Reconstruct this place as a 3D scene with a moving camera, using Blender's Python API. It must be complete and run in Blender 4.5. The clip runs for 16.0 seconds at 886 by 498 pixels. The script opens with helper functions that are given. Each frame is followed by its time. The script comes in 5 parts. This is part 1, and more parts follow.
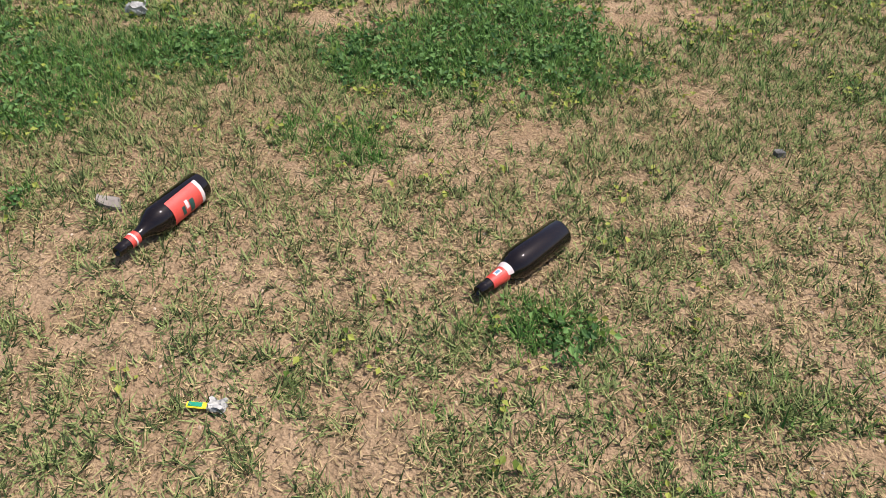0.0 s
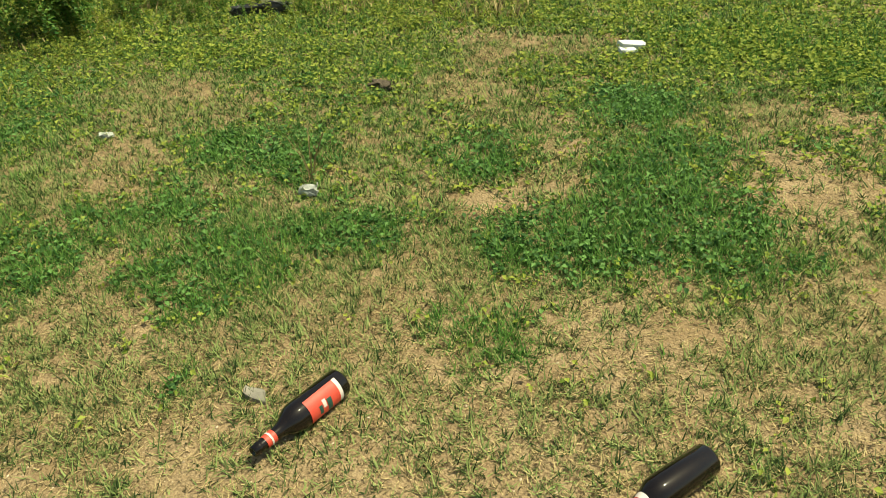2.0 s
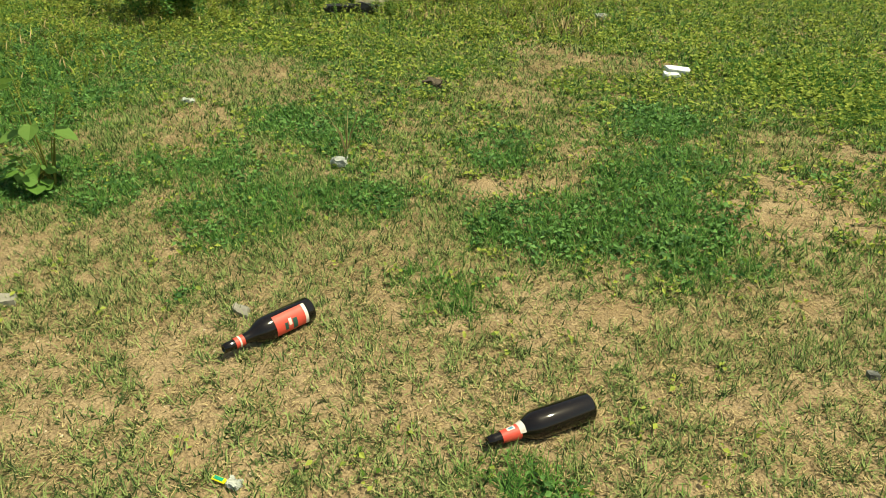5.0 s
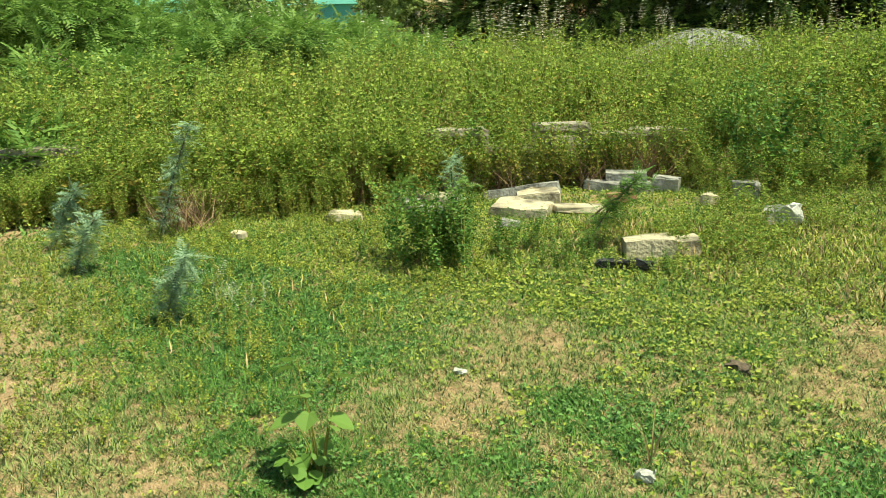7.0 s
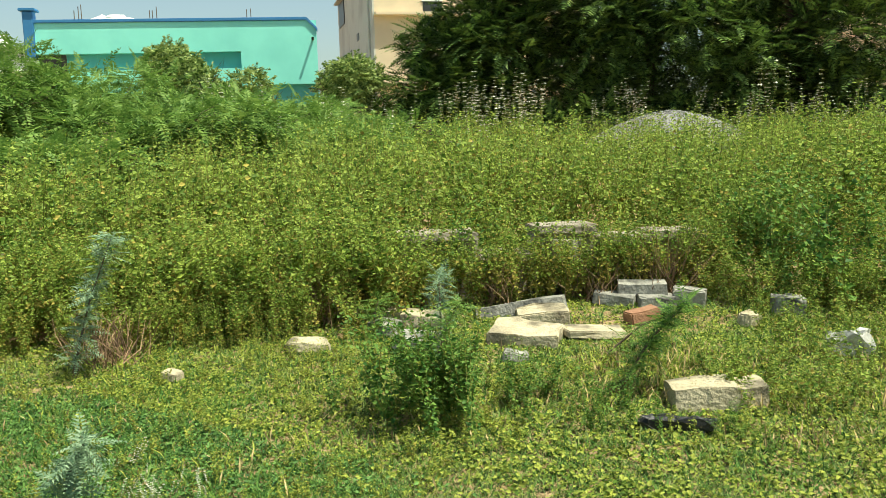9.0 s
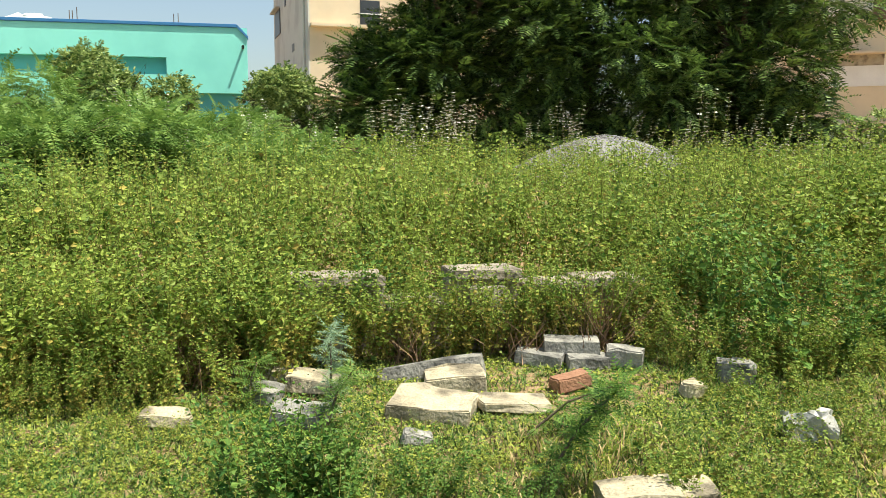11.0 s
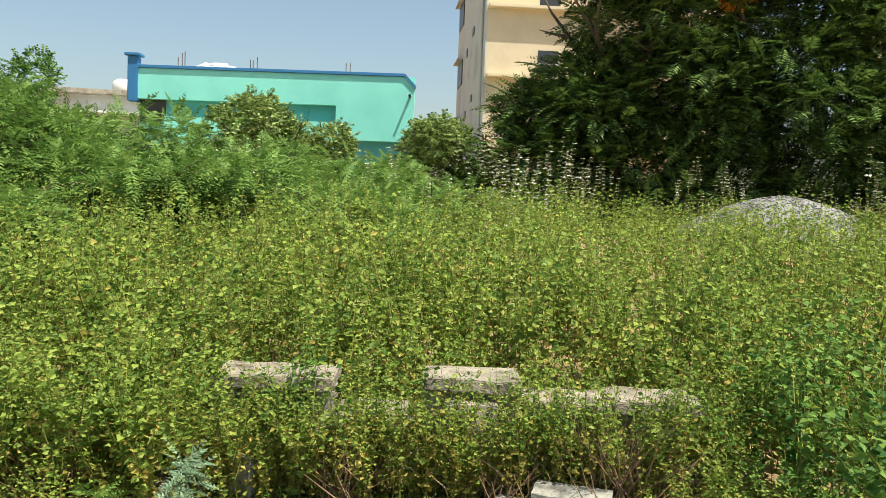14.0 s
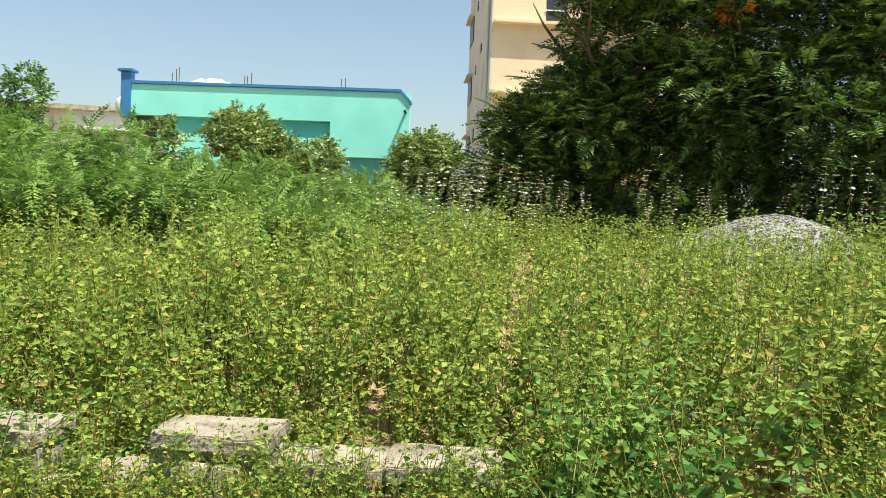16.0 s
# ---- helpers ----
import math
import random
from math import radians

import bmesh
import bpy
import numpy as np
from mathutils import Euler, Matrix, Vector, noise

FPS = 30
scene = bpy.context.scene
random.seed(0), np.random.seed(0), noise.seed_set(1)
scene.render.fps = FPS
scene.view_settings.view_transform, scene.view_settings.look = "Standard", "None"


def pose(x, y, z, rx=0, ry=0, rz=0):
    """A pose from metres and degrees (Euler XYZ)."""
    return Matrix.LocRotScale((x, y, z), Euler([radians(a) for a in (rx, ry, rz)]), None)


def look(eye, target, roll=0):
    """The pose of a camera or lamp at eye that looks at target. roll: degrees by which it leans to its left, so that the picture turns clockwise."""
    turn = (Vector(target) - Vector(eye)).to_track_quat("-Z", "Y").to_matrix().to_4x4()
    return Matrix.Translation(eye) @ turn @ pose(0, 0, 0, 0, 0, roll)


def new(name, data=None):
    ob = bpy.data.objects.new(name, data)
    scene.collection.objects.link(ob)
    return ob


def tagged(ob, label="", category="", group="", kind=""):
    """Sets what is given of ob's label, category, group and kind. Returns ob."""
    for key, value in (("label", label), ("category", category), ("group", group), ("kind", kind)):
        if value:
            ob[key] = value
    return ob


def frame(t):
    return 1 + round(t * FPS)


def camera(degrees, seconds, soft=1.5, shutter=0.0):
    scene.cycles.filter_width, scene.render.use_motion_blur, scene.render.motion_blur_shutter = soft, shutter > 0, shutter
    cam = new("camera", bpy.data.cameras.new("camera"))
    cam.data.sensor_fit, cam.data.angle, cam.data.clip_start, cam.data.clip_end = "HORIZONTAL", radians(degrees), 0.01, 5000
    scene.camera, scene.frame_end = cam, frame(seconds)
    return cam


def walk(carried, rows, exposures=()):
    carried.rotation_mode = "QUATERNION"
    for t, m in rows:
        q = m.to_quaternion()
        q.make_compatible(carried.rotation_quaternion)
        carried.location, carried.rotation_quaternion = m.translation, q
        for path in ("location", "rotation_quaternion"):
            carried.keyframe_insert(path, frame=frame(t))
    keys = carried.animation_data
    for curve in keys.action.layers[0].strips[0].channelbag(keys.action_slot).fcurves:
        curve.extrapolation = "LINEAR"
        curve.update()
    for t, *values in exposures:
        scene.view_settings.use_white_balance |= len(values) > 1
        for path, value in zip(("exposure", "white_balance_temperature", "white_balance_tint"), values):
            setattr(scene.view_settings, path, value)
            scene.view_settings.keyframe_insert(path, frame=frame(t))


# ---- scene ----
cam = camera(55.0, 16.0, soft=0.6)
PATH = [
    (0, (0.977, 0.656, 1.159), (0.758, 2.239, -0.044), 1.5),
    (0.5, (1.04, 0.824, 1.192), (0.759, 2.406, 0.001), 0.8),
    (1, (1.115, 0.92, 1.195), (0.689, 2.496, 0.039), -1.4),
    (1.5, (1.093, 0.883, 1.251), (0.476, 2.475, 0.21), -3.6),
    (2, (1.055, 0.825, 1.291), (0.382, 2.451, 0.341), -4.3),
    (2.5, (1.066, 0.768, 1.246), (0.386, 2.397, 0.307), -4.0),
    (3, (1.313, 0.68, 1.22), (0.583, 2.307, 0.315), -3.3),
    (3.2, (1.406, 0.63, 1.231), (0.669, 2.272, 0.359), -2.7),
    (5.5, (1.596, 0.662, 1.302), (0.568, 2.132, 0.419), -1.4),
    (5.6, (1.568, 0.671, 1.301), (0.512, 2.136, 0.44), -1.4),
    (6, (1.389, 0.715, 1.302), (0.208, 2.142, 0.549), -1.6),
    (6.1, (1.349, 0.728, 1.314), (0.138, 2.145, 0.59), -1.2),
    (6.5, (1.212, 0.794, 1.438), (-0.138, 2.156, 0.87), -2.4),
    (7, (0.969, 0.899, 1.446), (-0.416, 2.276, 1.016), -1.9),
    (7.5, (0.668, 1.024, 1.489), (-0.731, 2.398, 1.097), -2.0),
    (8, (0.456, 1.229, 1.504), (-0.941, 2.613, 1.139), -2.1),
    (8.5, (0.239, 1.453, 1.551), (-1.117, 2.894, 1.256), -1.8),
    (8.7, (0.125, 1.534, 1.548), (-1.217, 2.991, 1.272), -1.8),
    (10.8, (-0.4, 2.289, 1.643), (-1.64, 3.841, 1.414), -0.1),
    (11, (-0.43, 2.425, 1.639), (-1.645, 3.998, 1.413), 0.1),
    (11.5, (-0.414, 2.811, 1.63), (-1.566, 4.431, 1.406), 0.3),
    (12, (-0.499, 3.101, 1.638), (-1.637, 4.731, 1.417), 0.4),
    (12.5, (-0.619, 3.367, 1.692), (-1.875, 4.913, 1.512), 1.2),
    (13, (-0.543, 3.594, 1.684), (-1.891, 5.066, 1.562), 1.1),
    (13.5, (-0.523, 3.912, 1.682), (-1.973, 5.285, 1.557), 2.1),
    (14, (-0.57, 4.252, 1.727), (-2.111, 5.521, 1.611), 2.1),
    (14.5, (-0.507, 4.624, 1.702), (-2.089, 5.844, 1.618), 1.9),
    (15, (-0.396, 4.987, 1.721), (-1.918, 6.283, 1.656), 2.3),
    (15.5, (-0.452, 5.36, 1.762), (-1.916, 6.721, 1.702), 2.5),
    (16, (-0.503, 5.64, 1.74), (-2.086, 6.86, 1.666), 2.3),
]
EXPOSURE = [(0.0, 0.36, 6300, 20), (0.5, 0.34, 7000, 4), (1.0, 0.28, 7700, -6), (1.5, 0.36, 8200, -12), (2.2, 0.48, 8200, -12), (3.2, 0.56, 8000, -12), (5.5, 0.46, 8000, -12), (6.0, 0.54, 7800, -12), (6.5, 0.84, 7700, -12), (8.0, 1.0, 7500, -10), (8.5, 0.90, 7400, -8), (11.0, 1.00, 7000, 5), (13.0, 0.92, 7000, 4), (15.0, 0.88, 7000, 4), (16.0, 1.06, 7000, 5)]
walk(cam, [(t, look(eye, target, roll)) for t, eye, target, roll in PATH], EXPOSURE)

# ---- light ----
SUN_FROM = Vector((0.90, 0.28, 2.1)).normalized()
world = bpy.data.worlds.new("world")
scene.world = world
world.use_nodes = True
wn, wl = world.node_tree.nodes, world.node_tree.links
sky = wn.new("ShaderNodeTexSky")
sky.sky_type, sky.sun_disc = "NISHITA", False
sky.sun_elevation = math.asin(SUN_FROM.z)
sky.sun_rotation = math.atan2(SUN_FROM.x, SUN_FROM.y)
sky.dust_density, sky.air_density, sky.ozone_density = 2.2, 1.0, 1.0
bg = wn["Background"]
bg.inputs["Strength"].default_value = 0.09
wl.new(sky.outputs[0], bg.inputs["Color"])
sun = new("sun", bpy.data.lights.new("sun", "SUN"))
sun.data.energy, sun.data.angle, sun.data.color = 4.2, radians(0.5), (1.0, 0.95, 0.87)
sun.matrix_world = look(SUN_FROM * 40, (0, 0, 0))

# ---- materials ----
RNG = np.random.default_rng(7)


def mat(name, low, high, scale=8.0, rough=0.8, bump=0.0, bump_scale=None, metal=0.0, island=0.0, translucent=0.0, fine=0.35, stain=None, stain_scale=1.5, spec=0.5):
    """A surface whose colour runs from low to high by two scales of noise, with relief."""
    m = bpy.data.materials.new(name)
    m.use_nodes = True
    n, l = m.node_tree.nodes, m.node_tree.links
    p = n["Principled BSDF"]
    p.inputs["Roughness"].default_value, p.inputs["Metallic"].default_value = rough, metal
    p.inputs["Specular IOR Level"].default_value = spec
    geo, tex = n.new("ShaderNodeNewGeometry"), n.new("ShaderNodeTexCoord")
    big, small = n.new("ShaderNodeTexNoise"), n.new("ShaderNodeTexNoise")
    big.inputs["Scale"].default_value, big.inputs["Detail"].default_value = scale, 5
    small.inputs["Scale"].default_value, small.inputs["Detail"].default_value = scale * 9, 3
    for t in (big, small):
        l.new(geo.outputs["Position"], t.inputs["Vector"])
    a = n.new("ShaderNodeMath")
    a.operation = "MULTIPLY_ADD"
    l.new(small.outputs["Fac"], a.inputs[0])
    a.inputs[1].default_value = fine
    b = n.new("ShaderNodeMath")
    b.operation = "MULTIPLY"
    l.new(big.outputs["Fac"], b.inputs[0])
    b.inputs[1].default_value = 1 - fine
    l.new(b.outputs[0], a.inputs[2])
    last = a.outputs[0]
    if island:
        c = n.new("ShaderNodeMath")
        c.operation = "MULTIPLY_ADD"
        l.new(geo.outputs["Random Per Island"], c.inputs[0])
        c.inputs[1].default_value = island
        d = n.new("ShaderNodeMath")
        d.operation = "MULTIPLY"
        l.new(last, d.inputs[0])
        d.inputs[1].default_value = 1 - island
        l.new(d.outputs[0], c.inputs[2])
        last = c.outputs[0]
    ramp = n.new("ShaderNodeValToRGB")
    ramp.color_ramp.elements[0].position, ramp.color_ramp.elements[1].position = 0.25, 0.75
    ramp.color_ramp.elements[0].color, ramp.color_ramp.elements[1].color = (*low, 1), (*high, 1)
    l.new(last, ramp.inputs[0])
    colour = ramp.outputs[0]
    if stain:
        st = n.new("ShaderNodeTexNoise")
        st.inputs["Scale"].default_value, st.inputs["Detail"].default_value = stain_scale, 7
        l.new(geo.outputs["Position"], st.inputs["Vector"])
        r2 = n.new("ShaderNodeValToRGB")
        r2.color_ramp.elements[0].position, r2.color_ramp.elements[1].position = 0.48, 0.66
        l.new(st.outputs["Fac"], r2.inputs[0])
        mx = n.new("ShaderNodeMix")
        mx.data_type = "RGBA"
        l.new(r2.outputs[0], mx.inputs["Factor"])
        l.new(colour, mx.inputs["A"])
        mx.inputs["B"].default_value = (*stain, 1)
        colour = mx.outputs["Result"]
    l.new(colour, p.inputs["Base Color"])
    if bump:
        bt = n.new("ShaderNodeTexNoise")
        bt.inputs["Scale"].default_value, bt.inputs["Detail"].default_value = bump_scale or scale * 6, 6
        l.new(geo.outputs["Position"], bt.inputs["Vector"])
        bp = n.new("ShaderNodeBump")
        bp.inputs["Strength"].default_value, bp.inputs["Distance"].default_value = bump, 0.02
        l.new(bt.outputs["Fac"], bp.inputs["Height"])
        l.new(bp.outputs[0], p.inputs["Normal"])
    if translucent:
        tr, ms = n.new("ShaderNodeBsdfTranslucent"), n.new("ShaderNodeMixShader")
        l.new(colour, tr.inputs["Color"])
        ms.inputs[0].default_value = translucent
        l.new(p.outputs[0], ms.inputs[1])
        l.new(tr.outputs[0], ms.inputs[2])
        l.new(ms.outputs[0], n["Material Output"].inputs["Surface"])
    return m


M_SOIL = mat("soil", (0.17, 0.115, 0.062), (0.60, 0.43, 0.255), 16, 0.95, 1.0, 110, fine=0.62, stain=(0.33, 0.225, 0.125), stain_scale=5.3, spec=0.1)
M_GRASS = mat("grass_green", (0.026, 0.052, 0.014), (0.33, 0.40, 0.14), 14, 0.7, island=0.8, translucent=0.25, spec=0.2)
M_LUSH = mat("grass_lush", (0.020, 0.075, 0.012), (0.16, 0.31, 0.065), 14, 0.65, island=0.7, translucent=0.3, spec=0.2)
M_DRY = mat("grass_dry", (0.10, 0.075, 0.035), (0.56, 0.43, 0.22), 14, 0.85, island=0.8, translucent=0.15, spec=0.2)
M_HERB = mat("herb_leaf", (0.085, 0.155, 0.022), (0.42, 0.46, 0.09), 5, 0.6, island=0.6, translucent=0.35, spec=0.2)
M_CLOVER = mat("clover_leaf", (0.028, 0.085, 0.020), (0.17, 0.32, 0.085), 8, 0.6, island=0.6, translucent=0.25, spec=0.25)
M_WEED = mat("weed_leaf", (0.060, 0.145, 0.020), (0.40, 0.50, 0.10), 1.5, 0.55, island=0.45, translucent=0.45, spec=0.25)
M_WEEDDARK = mat("weed_leaf_dark", (0.035, 0.11, 0.018), (0.18, 0.31, 0.06), 1.2, 0.55, island=0.6, translucent=0.33, spec=0.25)
M_YELLOW = mat("weed_leaf_yellow", (0.20, 0.17, 0.035), (0.46, 0.39, 0.10), 2, 0.65, island=0.7, translucent=0.35, spec=0.2)
M_STEM = mat("weed_stem", (0.10, 0.12, 0.02), (0.24, 0.24, 0.06), 4, 0.7, island=0.5, spec=0.2)
M_DRYSTEM = mat("dry_stem", (0.14, 0.085, 0.05), (0.38, 0.25, 0.15), 4, 0.85, island=0.7)
M_SEED = mat("seed_head", (0.36, 0.36, 0.28), (0.62, 0.62, 0.52), 4, 0.8, island=0.6)
M_FEATHER = mat("feathery_leaf", (0.07, 0.16, 0.03), (0.22, 0.34, 0.08), 0.8, 0.55, island=0.5, translucent=0.35, spec=0.2)
M_BLUEGREEN = mat("bluegreen_leaf", (0.13, 0.23, 0.13), (0.32, 0.44, 0.28), 2, 0.55, island=0.5, translucent=0.3, spec=0.25)
M_TREELEAF = mat("tree_leaf", (0.016, 0.045, 0.012), (0.19, 0.31, 0.075), 0.5, 0.5, island=0.5, translucent=0.18, spec=0.25)
M_BUSHLEAF = mat("bush_leaf", (0.07, 0.14, 0.03), (0.38, 0.47, 0.16), 0.8, 0.5, island=0.7, translucent=0.33, spec=0.3)
M_BARK = mat("bark", (0.06, 0.045, 0.03), (0.16, 0.12, 0.08), 6, 0.9, 0.6)
M_ORANGE = mat("orange_flower", (0.6, 0.2, 0.02), (0.85, 0.38, 0.05), 6, 0.6, island=0.5)
M_STONE = mat("pale_stone", (0.28, 0.24, 0.16), (0.60, 0.53, 0.37), 9, 0.85, 0.7, 45, stain=(0.15, 0.13, 0.09), stain_scale=5.5)
M_STONEGREY = mat("grey_stone", (0.13, 0.13, 0.115), (0.42, 0.41, 0.36), 9, 0.85, 0.7, 45, stain=(0.07, 0.07, 0.065), stain_scale=7)
M_BRICK = mat("red_brick", (0.20, 0.09, 0.05), (0.40, 0.22, 0.13), 12, 0.9, 0.5, 60)
M_WALL = mat("plinth_concrete", (0.28, 0.25, 0.20), (0.48, 0.44, 0.36), 5, 0.9, 0.5, 30, stain=(0.14, 0.12, 0.10), stain_scale=3)
M_COPING = mat("coping_stone", (0.17, 0.15, 0.115), (0.42, 0.37, 0.29), 6, 0.9, 0.8, 40, stain=(0.13, 0.11, 0.08), stain_scale=8)
M_GRAVEL = mat("gravel", (0.13, 0.13, 0.125), (0.34, 0.34, 0.33), 14, 0.9, 0.9, 40, island=0.4)
M_TEAL = mat("turquoise_paint", (0.24, 0.76, 0.66), (0.27, 0.80, 0.70), 0.6, 0.7, 0.1, 8, stain=(0.22, 0.70, 0.62), stain_scale=0.5)
# Turquoise darkened in the colour itself, for shade in the recess and lower wall
M_TEALSHADE = mat("shaded_turquoise_paint", (0.10, 0.42, 0.42), (0.12, 0.47, 0.46), 0.6, 0.7)
M_BLUE = mat("blue_paint", (0.03, 0.17, 0.38), (0.04, 0.21, 0.45), 1, 0.6)
M_BEIGE = mat("cream_paint", (0.64, 0.53, 0.37), (0.72, 0.60, 0.43), 0.5, 0.8, 0.1, 8, stain=(0.57, 0.48, 0.34), stain_scale=0.4)
M_GREYPAINT = mat("grey_paint", (0.48, 0.49, 0.46), (0.58, 0.58, 0.54), 0.5, 0.8, 0.1, 8, stain=(0.40, 0.40, 0.38), stain_scale=0.5)
M_WHITE = mat("white_paint", (0.68, 0.68, 0.66), (0.80, 0.80, 0.78), 2, 0.6)
M_DARK = mat("dark_opening", (0.03, 0.03, 0.03), (0.06, 0.055, 0.05), 2, 0.4)
M_GLASS = mat("window_glass", (0.03, 0.035, 0.04), (0.05, 0.055, 0.06), 2, 0.1)
M_STEEL = mat("rusty_steel", (0.10, 0.07, 0.05), (0.20, 0.14, 0.10), 8, 0.8, metal=0.3)
M_BOTTLE = mat("dark_bottle_glass", (0.006, 0.004, 0.004), (0.012, 0.008, 0.007), 20, 0.06)
M_LABEL = mat("red_paper_label", (0.55, 0.05, 0.035), (0.68, 0.09, 0.06), 30, 0.55)
M_LABELPALE = mat("pale_paper", (0.62, 0.50, 0.46), (0.80, 0.72, 0.68), 60, 0.6)
M_LABELDARK = mat("dark_print", (0.015, 0.05, 0.04), (0.03, 0.10, 0.08), 60, 0.5)
M_LABELBLUE = mat("blue_print", (0.10, 0.22, 0.32), (0.16, 0.32, 0.42), 60, 0.5)
M_PLASTIC = mat("dull_white_plastic", (0.30, 0.30, 0.27), (0.55, 0.55, 0.50), 20, 0.4, 0.3, 60)
M_BLACKPLASTIC = mat("black_plastic", (0.012, 0.012, 0.014), (0.03, 0.03, 0.034), 15, 0.35, 0.4, 40)
M_WRAPYELLOW = mat("yellow_foil", (0.75, 0.62, 0.02), (0.85, 0.75, 0.05), 30, 0.3)
M_WRAPGREEN = mat("green_foil", (0.01, 0.25, 0.14), (0.03, 0.38, 0.22), 30, 0.3)


# ---- mesh helpers ----
class Soup:
    """Vertices, faces of up to four corners and their material slots, gathered as arrays."""

    def __init__(self):
        self.v, self.f, self.m, self.count = [], [], [], 0

    def add(self, v, f, slot=0):
        v, f = np.asarray(v, float).reshape(-1, 3), np.asarray(f, int)
        if f.shape[1] == 3:
            f = np.concatenate([f, -np.ones((len(f), 1), int)], 1)
        self.v.append(v)
        self.f.append(np.where(f < 0, -1, f + self.count))
        self.m.append(np.full(len(f), slot) if np.isscalar(slot) else np.asarray(slot))
        self.count += len(v)
        return self

    def arrays(self):
        return np.concatenate(self.v), np.concatenate(self.f), np.concatenate(self.m)

    def mesh(self, name, mats, smooth=False):
        v, f, m = self.arrays()
        me = bpy.data.meshes.new(name)
        keep = f >= 0
        sizes = keep.sum(1)
        me.vertices.add(len(v))
        me.vertices.foreach_set("co", v.ravel())
        me.loops.add(int(sizes.sum()))
        me.loops.foreach_set("vertex_index", f[keep])
        me.polygons.add(len(f))
        me.polygons.foreach_set("loop_start", np.concatenate([[0], np.cumsum(sizes)[:-1]]))
        me.polygons.foreach_set("material_index", m)
        me.polygons.foreach_set("use_smooth", np.full(len(f), smooth))
        for x in mats:
            me.materials.append(x)
        me.update(calc_edges=True)
        return me


def scatter(soup, template, places, spins, sizes, lean=0.0):
    """Copies of a template (v, f, slots) at places, each turned, scaled and leant a little."""
    v, f, m = template
    k, n = len(places), len(v)
    if not k:
        return
    c, s = np.cos(spins), np.sin(spins)
    sizes = np.asarray(sizes)
    out = np.empty((k, n, 3))
    out[:, :, 0] = (c[:, None] * v[:, 0] - s[:, None] * v[:, 1]) * sizes[:, None]
    out[:, :, 1] = (s[:, None] * v[:, 0] + c[:, None] * v[:, 1]) * sizes[:, None]
    out[:, :, 2] = v[:, 2] * sizes[:, None]
    if lean:
        d = RNG.normal(0, lean, (k, 2))
        out[:, :, 0] += out[:, :, 2] * d[:, :1]
        out[:, :, 1] += out[:, :, 2] * d[:, 1:]
    out += np.asarray(places)[:, None, :]
    ff = np.where(f[None] < 0, -1, f[None] + (np.arange(k) * n)[:, None, None]).reshape(-1, 4)
    soup.add(out.reshape(-1, 3), ff, np.tile(m, k))


def part(name, me, parent=None, label="", at=None):
    ob = new(name, me)
    if parent:
        ob.parent = parent
    if at is not None:
        ob.matrix_basis = at
    return tagged(ob, label) if label else ob


def bm_mesh(name, bm, material, smooth=False):
    me = bpy.data.meshes.new(name)
    bm.normal_update()
    bm.to_mesh(me)
    bm.free()
    me.materials.append(material)
    if smooth:
        me.polygons.foreach_set("use_smooth", np.ones(len(me.polygons), bool))
    return me


def box(name, x0, x1, y0, y1, z0, z1, material, bevel=0.0, rough=0.0, seed=0):
    bm = bmesh.new()
    bmesh.ops.create_cube(bm, size=1)
    for v in bm.verts:
        v.co = Vector(((x0 + x1) / 2 + v.co.x * (x1 - x0), (y0 + y1) / 2 + v.co.y * (y1 - y0), (z0 + z1) / 2 + v.co.z * (z1 - z0)))
    if rough:
        bmesh.ops.subdivide_edges(bm, edges=bm.edges[:], cuts=3, use_grid_fill=True)
        for v in bm.verts:
            v.co += noise.noise_vector(v.co * 7 + Vector((seed, seed * 2, 0))) * rough
    if bevel:
        bmesh.ops.bevel(bm, geom=bm.edges[:], offset=bevel, segments=2, affect="EDGES", clamp_overlap=True)
    return bm_mesh(name, bm, material)


def lathe(name, profile, material, segments=28):
    """Turned about x, from (x, radius) pairs."""
    s = Soup()
    a = np.linspace(0, 2 * np.pi, segments, endpoint=False)
    pr = np.array(profile)
    v = np.stack([np.repeat(pr[:, 0], segments), (pr[:, 1:] * np.cos(a)).ravel(), (pr[:, 1:] * np.sin(a)).ravel()], 1)
    i, j = np.meshgrid(np.arange(len(pr) - 1), np.arange(segments), indexing="ij")
    q = np.stack([i * segments + j, i * segments + (j + 1) % segments, (i + 1) * segments + (j + 1) % segments, (i + 1) * segments + j], -1).reshape(-1, 4)
    return s.add(v, q).mesh(name, [material], True)


def thing(name, label, category, at=None, group="", kind="", me=None):
    ob = new(name, me)
    if at is not None:
        ob.matrix_basis = at
    return tagged(ob, label, category, group, kind)


def tube(points, radii, sides=5):
    """A tapered tube along points: (v, f)."""
    p, r = np.asarray(points, float), np.asarray(radii, float)
    d = np.gradient(p, axis=0)
    d /= np.linalg.norm(d, axis=1, keepdims=True) + 1e-9
    u = np.cross(d, np.where(np.abs(d[:, 2:]) > 0.9, [1.0, 0, 0], [0, 0, 1.0]))
    u /= np.linalg.norm(u, axis=1, keepdims=True) + 1e-9
    w = np.cross(d, u)
    a = np.linspace(0, 2 * np.pi, sides, endpoint=False)
    v = p[:, None] + r[:, None, None] * (u[:, None] * np.cos(a)[:, None] + w[:, None] * np.sin(a)[:, None])
    i, j = np.meshgrid(np.arange(len(p) - 1), np.arange(sides), indexing="ij")
    q = np.stack([i * sides + j, i * sides + (j + 1) % sides, (i + 1) * sides + (j + 1) % sides, (i + 1) * sides + j], -1).reshape(-1, 4)
    return v.reshape(-1, 3), q


